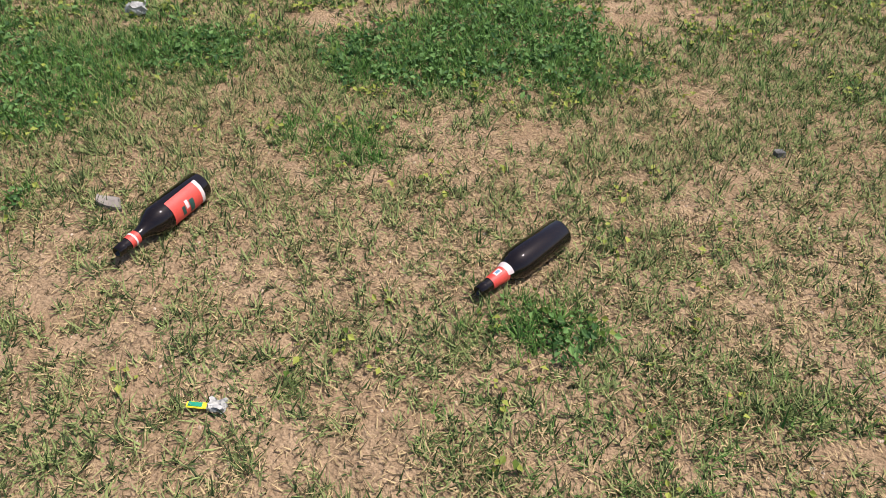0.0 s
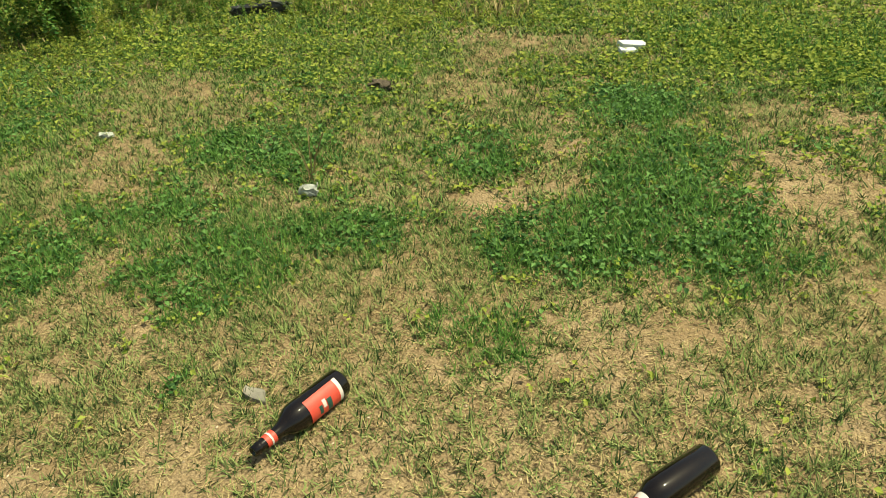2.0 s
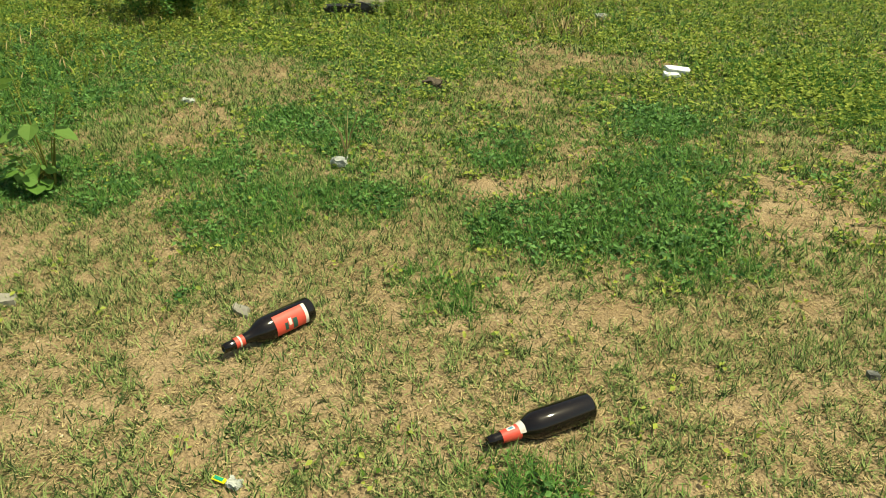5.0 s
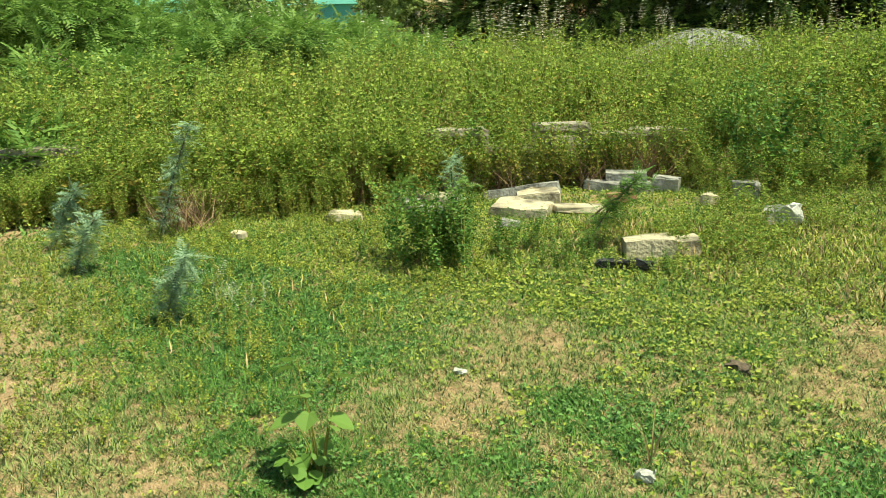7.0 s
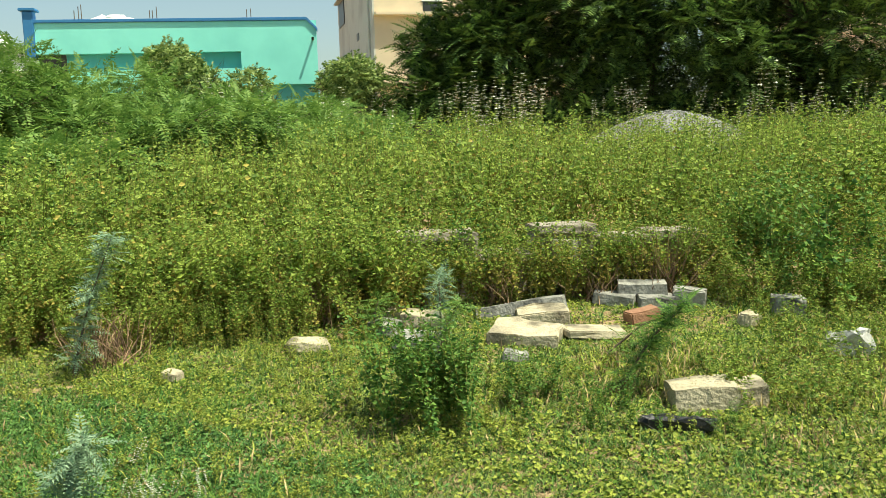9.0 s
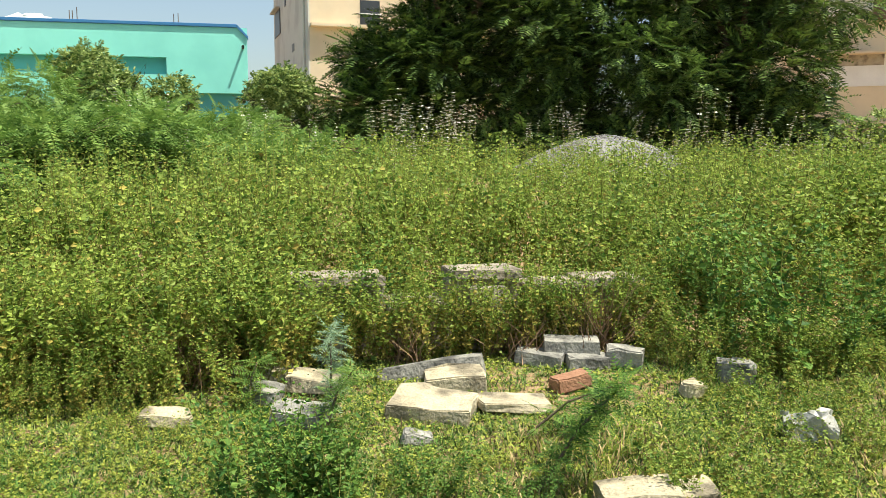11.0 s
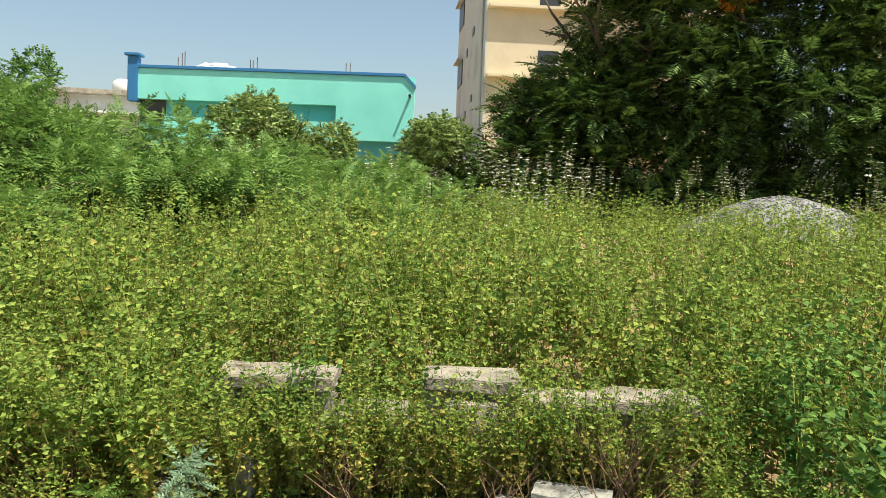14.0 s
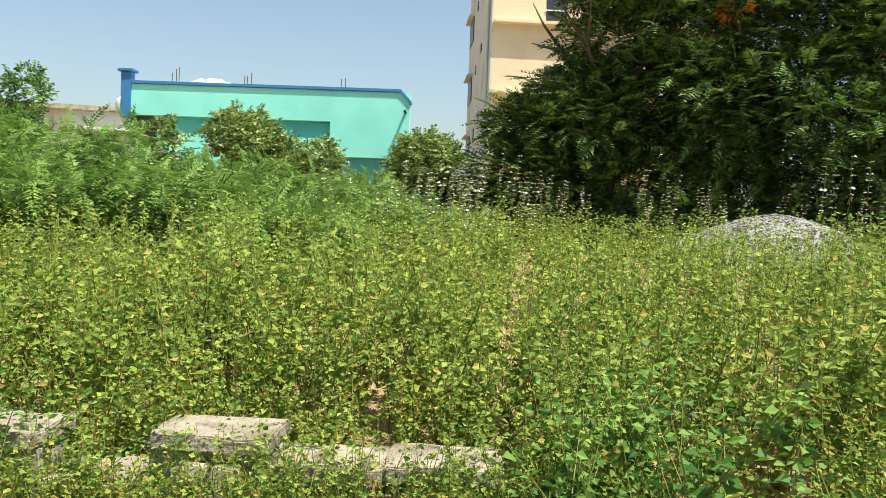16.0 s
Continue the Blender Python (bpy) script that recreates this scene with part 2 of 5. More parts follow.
def leaves(base, along, length, width, fold=0.18, droop=0.25, plain=False, twist=0.35):
    """Ovate leaves of six corners, folded on the midrib: arrays of base points, directions, lengths, widths."""
    k = len(base)
    d = along / (np.linalg.norm(along, axis=1, keepdims=True) + 1e-9)
    side = np.cross(d, np.tile([0, 0, 1.0], (k, 1)) + RNG.normal(0, twist, (k, 3)))
    side /= np.linalg.norm(side, axis=1, keepdims=True) + 1e-9
    up = np.cross(side, d)
    L, W = length[:, None], width[:, None] / 2
    p0 = base
    tip = base + d * L - up * L * droop
    if plain:
        m = base + d * L * 0.45 + up * W * fold
        v = np.stack([p0, m + side * W * 1.1, tip, m - side * W * 1.1], 1)
        f = (np.arange(k) * 4)[:, None] + [0, 1, 2, 3]
        return v.reshape(-1, 3), f
    m1, m2 = base + d * L * 0.33, base + d * L * 0.68 - up * L * droop * 0.4
    v = np.stack([p0, m1 + side * W + up * W * fold, m2 + side * W * 0.8 + up * W * fold, tip, m2 - side * W * 0.8 + up * W * fold, m1 - side * W + up * W * fold], 1)
    i = (np.arange(k) * 6)[:, None]
    f = np.concatenate([i + [0, 1, 2, 3], i + [0, 3, 4, 5]])
    return v.reshape(-1, 3), f


def unit(v):
    return v / (np.linalg.norm(v, axis=-1, keepdims=True) + 1e-9)


def fbm(x, y, scale, seed=0.0):
    """Soft noise between about -1 and 1 from a few turned sine sheets."""
    out, amp = np.zeros_like(x), 1.0
    for k in range(5):
        a = 1.3 * k + seed
        u, w = (x * np.cos(a) - y * np.sin(a)) * scale, (x * np.sin(a) + y * np.cos(a)) * scale
        out += amp * np.sin(u + 1.7 * np.sin(w * 0.83 + seed) + seed * 3) * np.cos(w * 1.13 + 1.1 * np.sin(u * 0.71 + k))
        amp, scale = amp * 0.62, scale * 1.9
    return out / 1.9


# ---- the lie of the land ----
def level(x, y):
    """The ground's height: a gentle slope up from the open grass to the weeds, flat beyond."""
    p = -0.0448 * x + 0.0441 * y - 0.088
    p = 0.92 - np.logaddexp(0, (0.92 - p) * 9) / 9
    return -0.3 + np.logaddexp(0, (p + 0.3) * 9) / 9


def lie(x, y):
    """From the plot's own grid, on which its plants and rubble are set out, to the world."""
    x, y = x + 0.065, y + 0.10 + 0.01 * np.clip(y, 0, 10)
    u, w = (x + 2) / 4, (y - 5) / 4
    near = np.exp(-((x + 2) ** 2 + (y - 5) ** 2) / 90)
    dx = -0.131 + 0.127 * u + 0.148 * w + 0.368 * u * u + 0.081 * u * w + 0.145 * w * w + 0.001 * w ** 3 + 0.277 * u * w * w
    dy = 0.163 + 0.399 * u + 0.139 * w - 0.010 * u * u + 0.010 * u * w - 0.445 * w * w + 0.098 * w ** 3 - 0.461 * u * w * w
    return 0.8299 * x - 0.0601 * y + 0.6619 + near * dx, 0.0601 * x + 0.8299 * y + 0.3704 + near * dy


def settle(things):
    """Lays what was set out on the plot's grid onto the sloping ground."""
    e = 0.01
    for ob in things:
        if ob.type != "MESH":
            continue
        me = ob.data
        v = np.empty(len(me.vertices) * 3)
        me.vertices.foreach_get("co", v)
        v = v.reshape(-1, 3)
        x, y = lie(v[:, 0], v[:, 1])
        x1, y1 = lie(v[:, 0] + e, v[:, 1])
        x2, y2 = lie(v[:, 0], v[:, 1] + e)
        size = np.sqrt(np.clip(np.abs((x1 - x) * (y2 - y) - (y1 - y) * (x2 - x)) / e / e, 0.4, 1.3))
        me.vertices.foreach_set("co", np.stack([x, y, v[:, 2] * size + level(x, y)], 1).ravel())
        me.update()


def footing(x, y, z=0.0):
    """A pose on the ground at x, y."""
    return Matrix.Translation((x, y, float(level(x, y)) + z))


# ---- ground ----
SOIL = [(1.20, 3.77, 0.22, 0.31), (1.39, 4.22, 0.20, 0.25), (1.41, 3.06, 0.08, 0.09), (0.34, 2.41, 0.06, 0.06), (0.25, 3.28, 0.14, 0.12), (0.38, 3.77, 0.13, 0.12), (-0.55, 2.09, 0.09, 0.05), (-0.36, 1.77, 0.10, 0.10),
        (-0.05, 1.89, 0.10, 0.07), (0.36, 2.02, 0.10, 0.10), (0.63, 2.06, 0.11, 0.08), (1.37, 2.52, 0.08, 0.11), (-0.58, 4.23, 0.11, 0.10), (-0.50, 2.33, 0.06, 0.05), (-0.93, 2.05, 0.12, 0.09), (-0.11, 1.57, 0.13, 0.11),
        (-0.11, 2.08, 0.09, 0.07), (1.36, 2.60, 0.08, 0.06), (0.91, 2.74, 0.10, 0.07), (0.66, 1.64, 0.13, 0.10), (1.57, 1.74, 0.13, 0.07), (1.36, 3.75, 0.18, 0.16)]
STRAW = [(-1.45, 3.90, 0.42, 0.34), (-1.22, 3.23, 0.20, 0.14), (0.08, 4.01, 0.24, 0.14), (0.09, 2.71, 0.15, 0.05), (-0.22, 1.95, 0.14, 0.08), (1.07, 4.29, 0.26, 0.20), (0.84, 2.54, 0.13, 0.09), (0.37, 3.45, 0.17, 0.14),
         (1.24, 3.64, 0.14, 0.20), (0.34, 2.01, 0.12, 0.08), (-0.18, 4.24, 0.32, 0.20), (-0.04, 4.94, 0.44, 0.20), (0.12, 3.76, 0.16, 0.14), (-1.08, 3.02, 0.20, 0.13), (-0.23, 4.69, 0.23, 0.22), (1.51, 2.09, 0.12, 0.08)]
BARE = [(-2.75, 6.40, 0.42, 0.32), (-3.10, 6.45, 0.35, 0.25), (-2.45, 6.80, 0.36, 0.22), (-3.80, 5.55, 0.45, 0.24), (-4.2, 5.2, 0.35, 0.2)]
LUSH = [(0.81, 3.34, 0.23, 0.25), (0.49, 3.08, 0.20, 0.19), (0.72, 3.65, 0.16, 0.22), (0.43, 2.59, 0.10, 0.12), (0.59, 4.23, 0.12, 0.12), (0.97, 3.20, 0.16, 0.15), (0.07, 3.71, 0.13, 0.11), (-0.51, 2.49, 0.12, 0.07),
        (-0.89, 2.94, 0.22, 0.21), (-0.16, 2.96, 0.17, 0.16), (-0.41, 2.74, 0.20, 0.15), (1.20, 5.18, 0.42, 0.24), (1.44, 4.95, 0.21, 0.21), (-0.25, 2.15, 0.06, 0.06), (-0.61, 4.37, 0.08, 0.07), (-1.01, 2.52, 0.12, 0.16),
        (-1.31, 2.48, 0.18, 0.23), (-0.74, 3.40, 0.22, 0.17), (-0.49, 2.61, 0.18, 0.16), (0.13, 3.55, 0.12, 0.09), (-1.67, 2.33, 0.13, 0.15), (1.01, 1.99, 0.14, 0.06), (-2.9, 3.1, 0.6, 0.5), (-2.2, 2.8, 0.4, 0.4), (-3.7, 3.5, 0.6, 0.4)]


def spots(x, y, rows, soft=0.95):
    out = np.zeros_like(x)
    wob = fbm(x, y, 7.0, 2.0) * 0.5 + fbm(x, y, 23.0, 4.0) * 0.35
    for cx, cy, rx, ry in rows:
        out = np.maximum(out, np.clip(1.25 - soft * np.hypot((x - cx) / rx, (y - cy) / ry) + wob, 0, 1))
    return out


def cover(x, y):
    """How thick the turf stands, 0 on bare soil to 1, how lush and how dry it is."""
    x, y = lie(x, y)
    soil, lush, dry = np.maximum(spots(x, y, SOIL), spots(x, y, BARE)), spots(x, y, LUSH, 0.66), spots(x, y, STRAW)
    far = np.clip((y - 2.6 + 0.6 * np.clip(-0.9 - x, 0, 2)) / 1.6, 0, 1)
    base = 0.66 + 0.26 * far + 0.26 * fbm(x, y, 3.4, 0.4) + 0.30 * fbm(x, y, 13.0, 5.0)
    return np.clip(base - 0.62 * soil + 0.45 * lush - 0.16 * dry, 0.26, 1), np.clip(0.80 * lush * (1 - 0.5 * dry) + 0.36 * far * (1 - dry) + 0.2 * fbm(x, y, 2.3, 9.0) * (1 - soil), 0, 1), np.maximum(dry, 0.7 * soil)


def rise(x, y):
    near = np.exp(-((np.maximum(np.abs(x + 2) - 8, 0)) ** 2 + (np.maximum(np.abs(y - 5) - 6, 0)) ** 2) / 4)
    return near * (0.008 * fbm(x, y, 2.2, 1.0) + 0.004 * fbm(x, y, 14.0, 3.0))


fine_x, fine_y = np.arange(-8, 3.5, 0.08), np.arange(0.3, 11.5, 0.08)
far_step = np.array([0.4, 0.9, 1.6, 2.5, 3.5, 5, 7, 9, 12, 16, 22, 30, 45, 100, 300, 900, 2500])
gx = np.concatenate([fine_x[0] - far_step[::-1], fine_x, fine_x[-1] + far_step])
gy = np.concatenate([fine_y[0] - far_step[::-1], fine_y, fine_y[-1] + far_step])
GX, GY = np.meshgrid(gx, gy, indexing="ij")
GZ = rise(GX, GY)
nx, ny = GX.shape
ii, jj = np.meshgrid(np.arange(nx - 1), np.arange(ny - 1), indexing="ij")
quads = np.stack([ii * ny + jj, (ii + 1) * ny + jj, (ii + 1) * ny + jj + 1, ii * ny + jj + 1], -1).reshape(-1, 4)
tagged(new("ground", Soup().add(np.stack([GX, GY, GZ], -1).reshape(-1, 3), quads).mesh("ground", [M_SOIL], True)), "dry tan soil with thin patchy turf", "ground", kind="structure")


def in_poly(x, y, poly):
    inside = np.zeros(x.shape, bool)
    for (x0, y0), (x1, y1) in zip(poly, poly[1:] + poly[:1]):
        cross = (y0 > y) != (y1 > y)
        inside ^= cross & (x < (x1 - x0) * (y - y0) / ((y1 - y0) or 1e-9) + x0)
    return inside


# the weed stand: its near edge, then round behind
EDGE = [(-14.0, 1.5), (-9.5, 3.4), (-7.9, 4.5), (-6.75, 5.3), (-5.75, 5.95), (-5.35, 6.55), (-4.95, 7.1), (-4.55, 7.75), (-4.15, 8.3), (-3.7, 8.55), (-3.0, 8.65), (-2.4, 8.9), (-2.0, 10.4), (-1.2, 12.6), (0.5, 16.0)]
STAND = EDGE + [(4.0, 33.0), (-18.0, 36.0), (-40.0, 26.0), (-40.0, 0.0)]


def edge_gap(x, y):
    """Metres from the stand's near edge."""
    best = np.full(x.shape, 99.0)
    for (x0, y0), (x1, y1) in zip(EDGE, EDGE[1:]):
        dx, dy = x1 - x0, y1 - y0
        t = np.clip(((x - x0) * dx + (y - y0) * dy) / (dx * dx + dy * dy), 0, 1)
        best = np.minimum(best, np.hypot(x - x0 - t * dx, y - y0 - t * dy))
    return best


# ---- turf ----
def turf(x0, x1, y0, y1, tufts, blades, size, wide):
    """Short grass as star-shaped tufts of narrow blades: corners of each blade, and its kind."""
    k = int((x1 - x0) * (y1 - y0) * tufts)
    x, y = RNG.uniform(x0, x1, k), RNG.uniform(y0, y1, k)
    c, lush, dry = cover(x, y)
    keep = (RNG.random(k) < c ** 1.15) & ~(in_poly(x, y, STAND) & (edge_gap(x, y) > 0.3))
    x, y, c, lush, dry = x[keep], y[keep], c[keep], lush[keep], dry[keep]
    share = np.clip(0.36 - 0.15 * np.clip((y - 2.6) / 1.6, 0, 1) - 0.4 * lush + 0.36 * dry + 0.25 * fbm(x, y, 6.0, 7.0), 0.04, 0.9)
    share = np.where(RNG.random(len(x)) < share, 0.90, 0.08)
    tall = np.repeat(RNG.uniform(0.55, 1.3, len(x)) * (1 + 0.35 * lush), blades)
    bx, by, share, lushs = np.repeat(x, blades), np.repeat(y, blades), np.repeat(share, blades), np.repeat(lush, blades)
    n = len(bx)
    straw = RNG.random(n) < share
    a, e = RNG.uniform(0, 2 * np.pi, n), np.where(straw, RNG.uniform(0.02, 0.5, n), RNG.uniform(0.15, 1.05, n))
    loose = size * np.where(straw, 0.55, 0.22)
    bx, by = bx + RNG.normal(0, 1, n) * loose, by + RNG.normal(0, 1, n) * loose
    L = size * RNG.uniform(0.5, 1.3, n) * tall * np.where(straw, 0.7, 1.0)
    s = np.stack([-np.sin(a), np.cos(a), np.zeros(n)], 1) * (wide * RNG.uniform(0.6, 1.3, n) * np.where(straw, 0.6, 1.0))[:, None] / 2
    b = np.stack([bx, by, rise(bx, by) + np.where(straw, RNG.uniform(0.001, 0.006, n), -0.002)], 1)
    tip = b + np.stack([np.cos(a) * np.cos(e), np.sin(a) * np.cos(e), np.sin(e)], 1) * L[:, None]
    return np.stack([b - s, b + s, tip], 1), np.where(straw, 2, np.where(RNG.random(n) < lushs * 1.4, 1, 0))


names = (("green_grass", "thin grey-green short grass on dry soil", M_GRASS), ("lush_grass", "fresh green short grass in patches", M_LUSH), ("dry_grass", "straw-coloured dry grass on bare soil", M_DRY))
bands = [turf(-2.6, 1.9, 1.0, 3.1, 5400, 10, 0.031, 0.0046), turf(-3.6, 2.2, 3.1, 5.0, 3600, 8, 0.036, 0.0060), turf(-7.0, 2.0, 5.0, 8.0, 1150, 8, 0.052, 0.0095),
         turf(-7.5, -3.6, 1.6, 5.0, 1200, 8, 0.044, 0.0085), turf(-4.0, 0.6, 8.0, 12.0, 420, 9, 0.085, 0.013), turf(-3.6, -2.6, 1.0, 3.1, 2400, 10, 0.045, 0.006),
         turf(2.0, 7.0, -4.0, 14.0, 170, 6, 0.10, 0.026), turf(-10.0, 2.0, -4.0, 1.0, 170, 6, 0.10, 0.026), turf(-11.0, -7.5, 1.0, 4.5, 170, 6, 0.10, 0.026)]
for slot, (name, label, m) in enumerate(names):
    s = Soup()
    for v, kinds in bands:
        w = v[kinds == slot]
        s.add(w.reshape(-1, 3), (np.arange(len(w)) * 3)[:, None] + [0, 1, 2])
    tagged(new(name, s.mesh(name, [m])), label, "grass", kind="stuff")

# small broad-leaved herbs in the turf
k = 120000
x, y = RNG.uniform(-7.5, 3, k), RNG.uniform(1.4, 11, k)
c, lush, dry = cover(x, y)
keep = (RNG.random(k) < np.clip((lush - 0.15) * 0.9 + 0.28 * np.clip((y - 3.0) / 1.6, 0, 1) * (1 - np.clip(1.3 * dry, 0, 1)), 0.01, 1)) & ~(in_poly(x, y, STAND) & (edge_gap(x, y) > 0.4))
x, y, clover = x[keep], y[keep], lush[keep] + RNG.normal(0, 0.15, keep.sum()) > 0.45
n = 5
bx, by = np.repeat(x, n) + RNG.normal(0, 0.018, len(x) * n), np.repeat(y, n) + RNG.normal(0, 0.018, len(x) * n)
size = np.repeat(np.clip(0.010 + 0.0015 * (y - 2), 0.010, 0.0148), n) * RNG.uniform(0.7, 1.4, len(bx))
v, f = leaves(np.stack([bx, by, RNG.uniform(0.006, 0.012, len(bx)) + size * RNG.uniform(0, 1.6, len(bx))], 1), RNG.normal(0, 1, (len(bx), 3)) * [1, 1, 0.35], size * 1.5, size, plain=True)
tagged(new("ground_herbs", Soup().add(v, f, np.repeat(clover & (y < 4.4), n).astype(int)).mesh("ground_herbs", [M_HERB, M_CLOVER])), "small broad-leaved green herbs among the turf", "herb", kind="stuff")

# pebbles and crumbs of earth on the bare soil
pebble = (np.array([(1, 0, 0.1), (0, 0.8, 0), (-1, 0.1, 0), (0, -0.8, 0.1), (0.1, 0, 0.6), (0, 0, -0.6)]), np.array([(0, 1, 4, -1), (1, 2, 4, -1), (2, 3, 4, -1), (3, 0, 4, -1), (1, 0, 5, -1), (2, 1, 5, -1), (3, 2, 5, -1), (0, 3, 5, -1)]), np.zeros(8, int))
k = 30000
x, y = RNG.uniform(-2.6, 2, k), RNG.uniform(1, 4.6, k)
keep = RNG.random(k) < 1.05 - cover(x, y)[0]
x, y = x[keep], y[keep]
s = Soup()
scatter(s, pebble, np.stack([x, y, rise(x, y)], 1), RNG.uniform(0, 6, len(x)), 0.0014 + 0.0042 * RNG.random(len(x)) ** 3)
M_PEBBLE = mat("pebble", (0.26, 0.18, 0.11), (0.60, 0.48, 0.34), 6, 0.9, island=0.8)
tagged(new("pebbles", s.mesh("pebbles", [M_PEBBLE])), "small tan pebbles and crumbs of dry earth", "pebbles", kind="stuff")


# ---- weeds ----
def weed(height, pairs, leaf, branches, yellow, spike, seed, plain=True):
    """An upright weed: stems, opposite leaves, yellowed below; slots 0 leaf, 1 yellow, 2 stem, 3 seed head."""
    r = np.random.default_rng(seed)
    s = Soup()
    stems = [(np.zeros(3), np.array([r.normal(0, 0.08), r.normal(0, 0.08), 1.0]), height)]
    for b in range(branches):
        z = r.uniform(0.12, 0.65) * height
        a = r.uniform(0, 6.28)
        stems.append((np.array([0, 0, z]), np.array([0.5 * np.cos(a), 0.5 * np.sin(a), 0.95]), height * r.uniform(0.25, 0.5)))
    for o, d, L in stems:
        t = np.linspace(0, 1, 3)[:, None]
        pts = o + unit(d) * L * t + np.array([0, 0, 0.12 * L]) * t ** 2 + np.concatenate([r.normal(0, 0.015, (3, 2)), np.zeros((3, 1))], 1) * t
        v, f = tube(pts, 0.0045 * (1 - 0.75 * t[:, 0]), 3)
        s.add(v, f, 2)
        n = max(3, int(pairs * L / height))
        u = np.repeat(np.linspace(0.12, 1.0, n), 2) + r.normal(0, 0.02, 2 * n)
        base = np.stack([np.interp(u, t[:, 0], pts[:, i]) for i in range(3)], 1)
        a = np.repeat(np.arange(n) * 1.57 + r.uniform(0, 6), 2) + np.tile([0, np.pi], n) + r.normal(0, 0.35, 2 * n)
        al = np.stack([np.cos(a), np.sin(a), r.uniform(-0.35, 0.75, 2 * n)], 1)
        size = leaf * (1.15 - 0.55 * u) * r.uniform(0.65, 1.25, 2 * n)
        keep = r.random(2 * n) < np.clip(0.62 + 1.2 * base[:, 2] / height, 0, 1)
        old = np.tile((r.random(2 * n) < yellow * np.clip(1.7 - 2.1 * base[:, 2] / height, 0.1, 1)), 1 if plain else 2).astype(int)
        v, f = leaves(base + al * 0.008, al, size, size * r.uniform(0.6, 0.85, 2 * n), plain=plain, twist=0.9)
        both = np.tile(keep, 1 if plain else 2)
        s.add(v, f[both], old[both])
        if spike:
            top = pts[-1]
            sp = spike * r.uniform(0.6, 1.2)
            v, f = tube([top, top + [r.normal(0, 0.02), r.normal(0, 0.02), sp]], [0.002, 0.001], 3)
            s.add(v, f, 2)
            w = 7
            b = top + np.array([0, 0, 1.0]) * np.repeat(np.linspace(0.1, 1, w), 3)[:, None] * sp
            a = r.uniform(0, 6.28, len(b))
            al = np.stack([np.cos(a), np.sin(a), np.full(len(b), 0.3)], 1)
            v, f = leaves(b, al, np.full(len(b), 0.034), np.full(len(b), 0.026), plain=True)
            s.add(v, f, 3)
    return s.arrays()


NEAR = [weed(1.0, 19, 0.058, 7, 0.42, 0.0, q) for q in range(6)]
NEXT = [weed(1.0, 17, 0.055, 6, 0.25, 0.0, 10 + q) for q in range(5)]
MID = [weed(1.0, 14, 0.060, 4, 0.10, 0.0, 20 + q) for q in range(5)]
FAR = [weed(1.0, 8, 0.095, 2, 0.1, 0.0, 40 + q) for q in range(4)]
SPIKY = [weed(1.0, 10, 0.05, 3, 0.1, 0.34, 60 + q) for q in range(4)]
LOW = [weed(1.0, 10, 0.085, 5, 0.30, 0.0, 80 + q) for q in range(4)]
SERE = [weed(1.0, 13, 0.055, 5, 0.85, 0.0, 85 + q) for q in range(4)]
DARK = [weed(1.0, 18, 0.064, 7, 0.03, 0.0, 90 + q) for q in range(4)]


def plant_out(name, label, kinds, count, zone, gap, height, spread, mats, lean=0.12, thin=0.55, extra=None):
    """Fills the stand between two distances from its near edge."""
    x, y = RNG.uniform(zone[0], zone[1], count), RNG.uniform(zone[2], zone[3], count)
    g = edge_gap(x, y)
    ok = in_poly(x, y, STAND) & (g >= gap[0]) & (g < gap[1]) & (RNG.random(count) < 1 - thin + thin * (0.5 + 0.6 * fbm(x, y, 1.3, 4.0)))
    if extra is not None:
        ok &= extra(x, y)
    x, y, g = x[ok], y[ok], g[ok]
    h = height * (0.38 + 0.62 * np.clip(g / 1.2, 0, 1)) * (1 + 0.20 * fbm(x, y, 1.1, 6.0)) * RNG.uniform(1 - spread, 1 + spread, len(x)) * (1 - 0.50 * before_wall(x, y))
    s, which = Soup(), RNG.integers(0, len(kinds), len(x))
    for q, template in enumerate(kinds):
        w = which == q
        scatter(s, template, np.stack([x[w], y[w], rise(x[w], y[w]) - 0.01], 1), RNG.uniform(0, 6.28, w.sum()), h[w], lean)
    tagged(new(name, s.mesh(name, mats)), label, "weeds", kind="stuff")


WALL_FOOT, WALL_TURN = (-4.35, 6.10), radians(51)


def by_wall(x, y):
    """Metres along the low wall and before it, from a place on the plot's grid."""
    x, y = lie(x, y)
    x, y, c, s_ = x - WALL_FOOT[0], y - WALL_FOOT[1], math.cos(WALL_TURN), math.sin(WALL_TURN)
    return x * c + y * s_, x * s_ - y * c


def off_wall(x, y):
    """Clear of the low wall's own footprint and of the rubble before it."""
    u, w = by_wall(x, y)
    return ~((u > -4.4) & (u < 2.3) & (np.abs(w) < 0.17)) & ~((u > -0.35) & (u < 1.95) & (w > 0.40) & (w < 1.9))


def before_wall(x, y):
    """1 just before the wall's bare stretches, where plants stay low, else 0."""
    u, w = by_wall(x, y)
    bare = np.maximum(np.maximum(np.exp(-((u - 0.2) / 0.32) ** 4), np.exp(-((u - 1.35) / 0.62) ** 4)), np.exp(-((u + 3.5) / 0.7) ** 4))
    return bare * (w > -0.25) * np.clip(1.6 - w, 0, 1)


def off_mound(x, y):
    return np.hypot(x + 11.6, y - 27.1) > 2.6


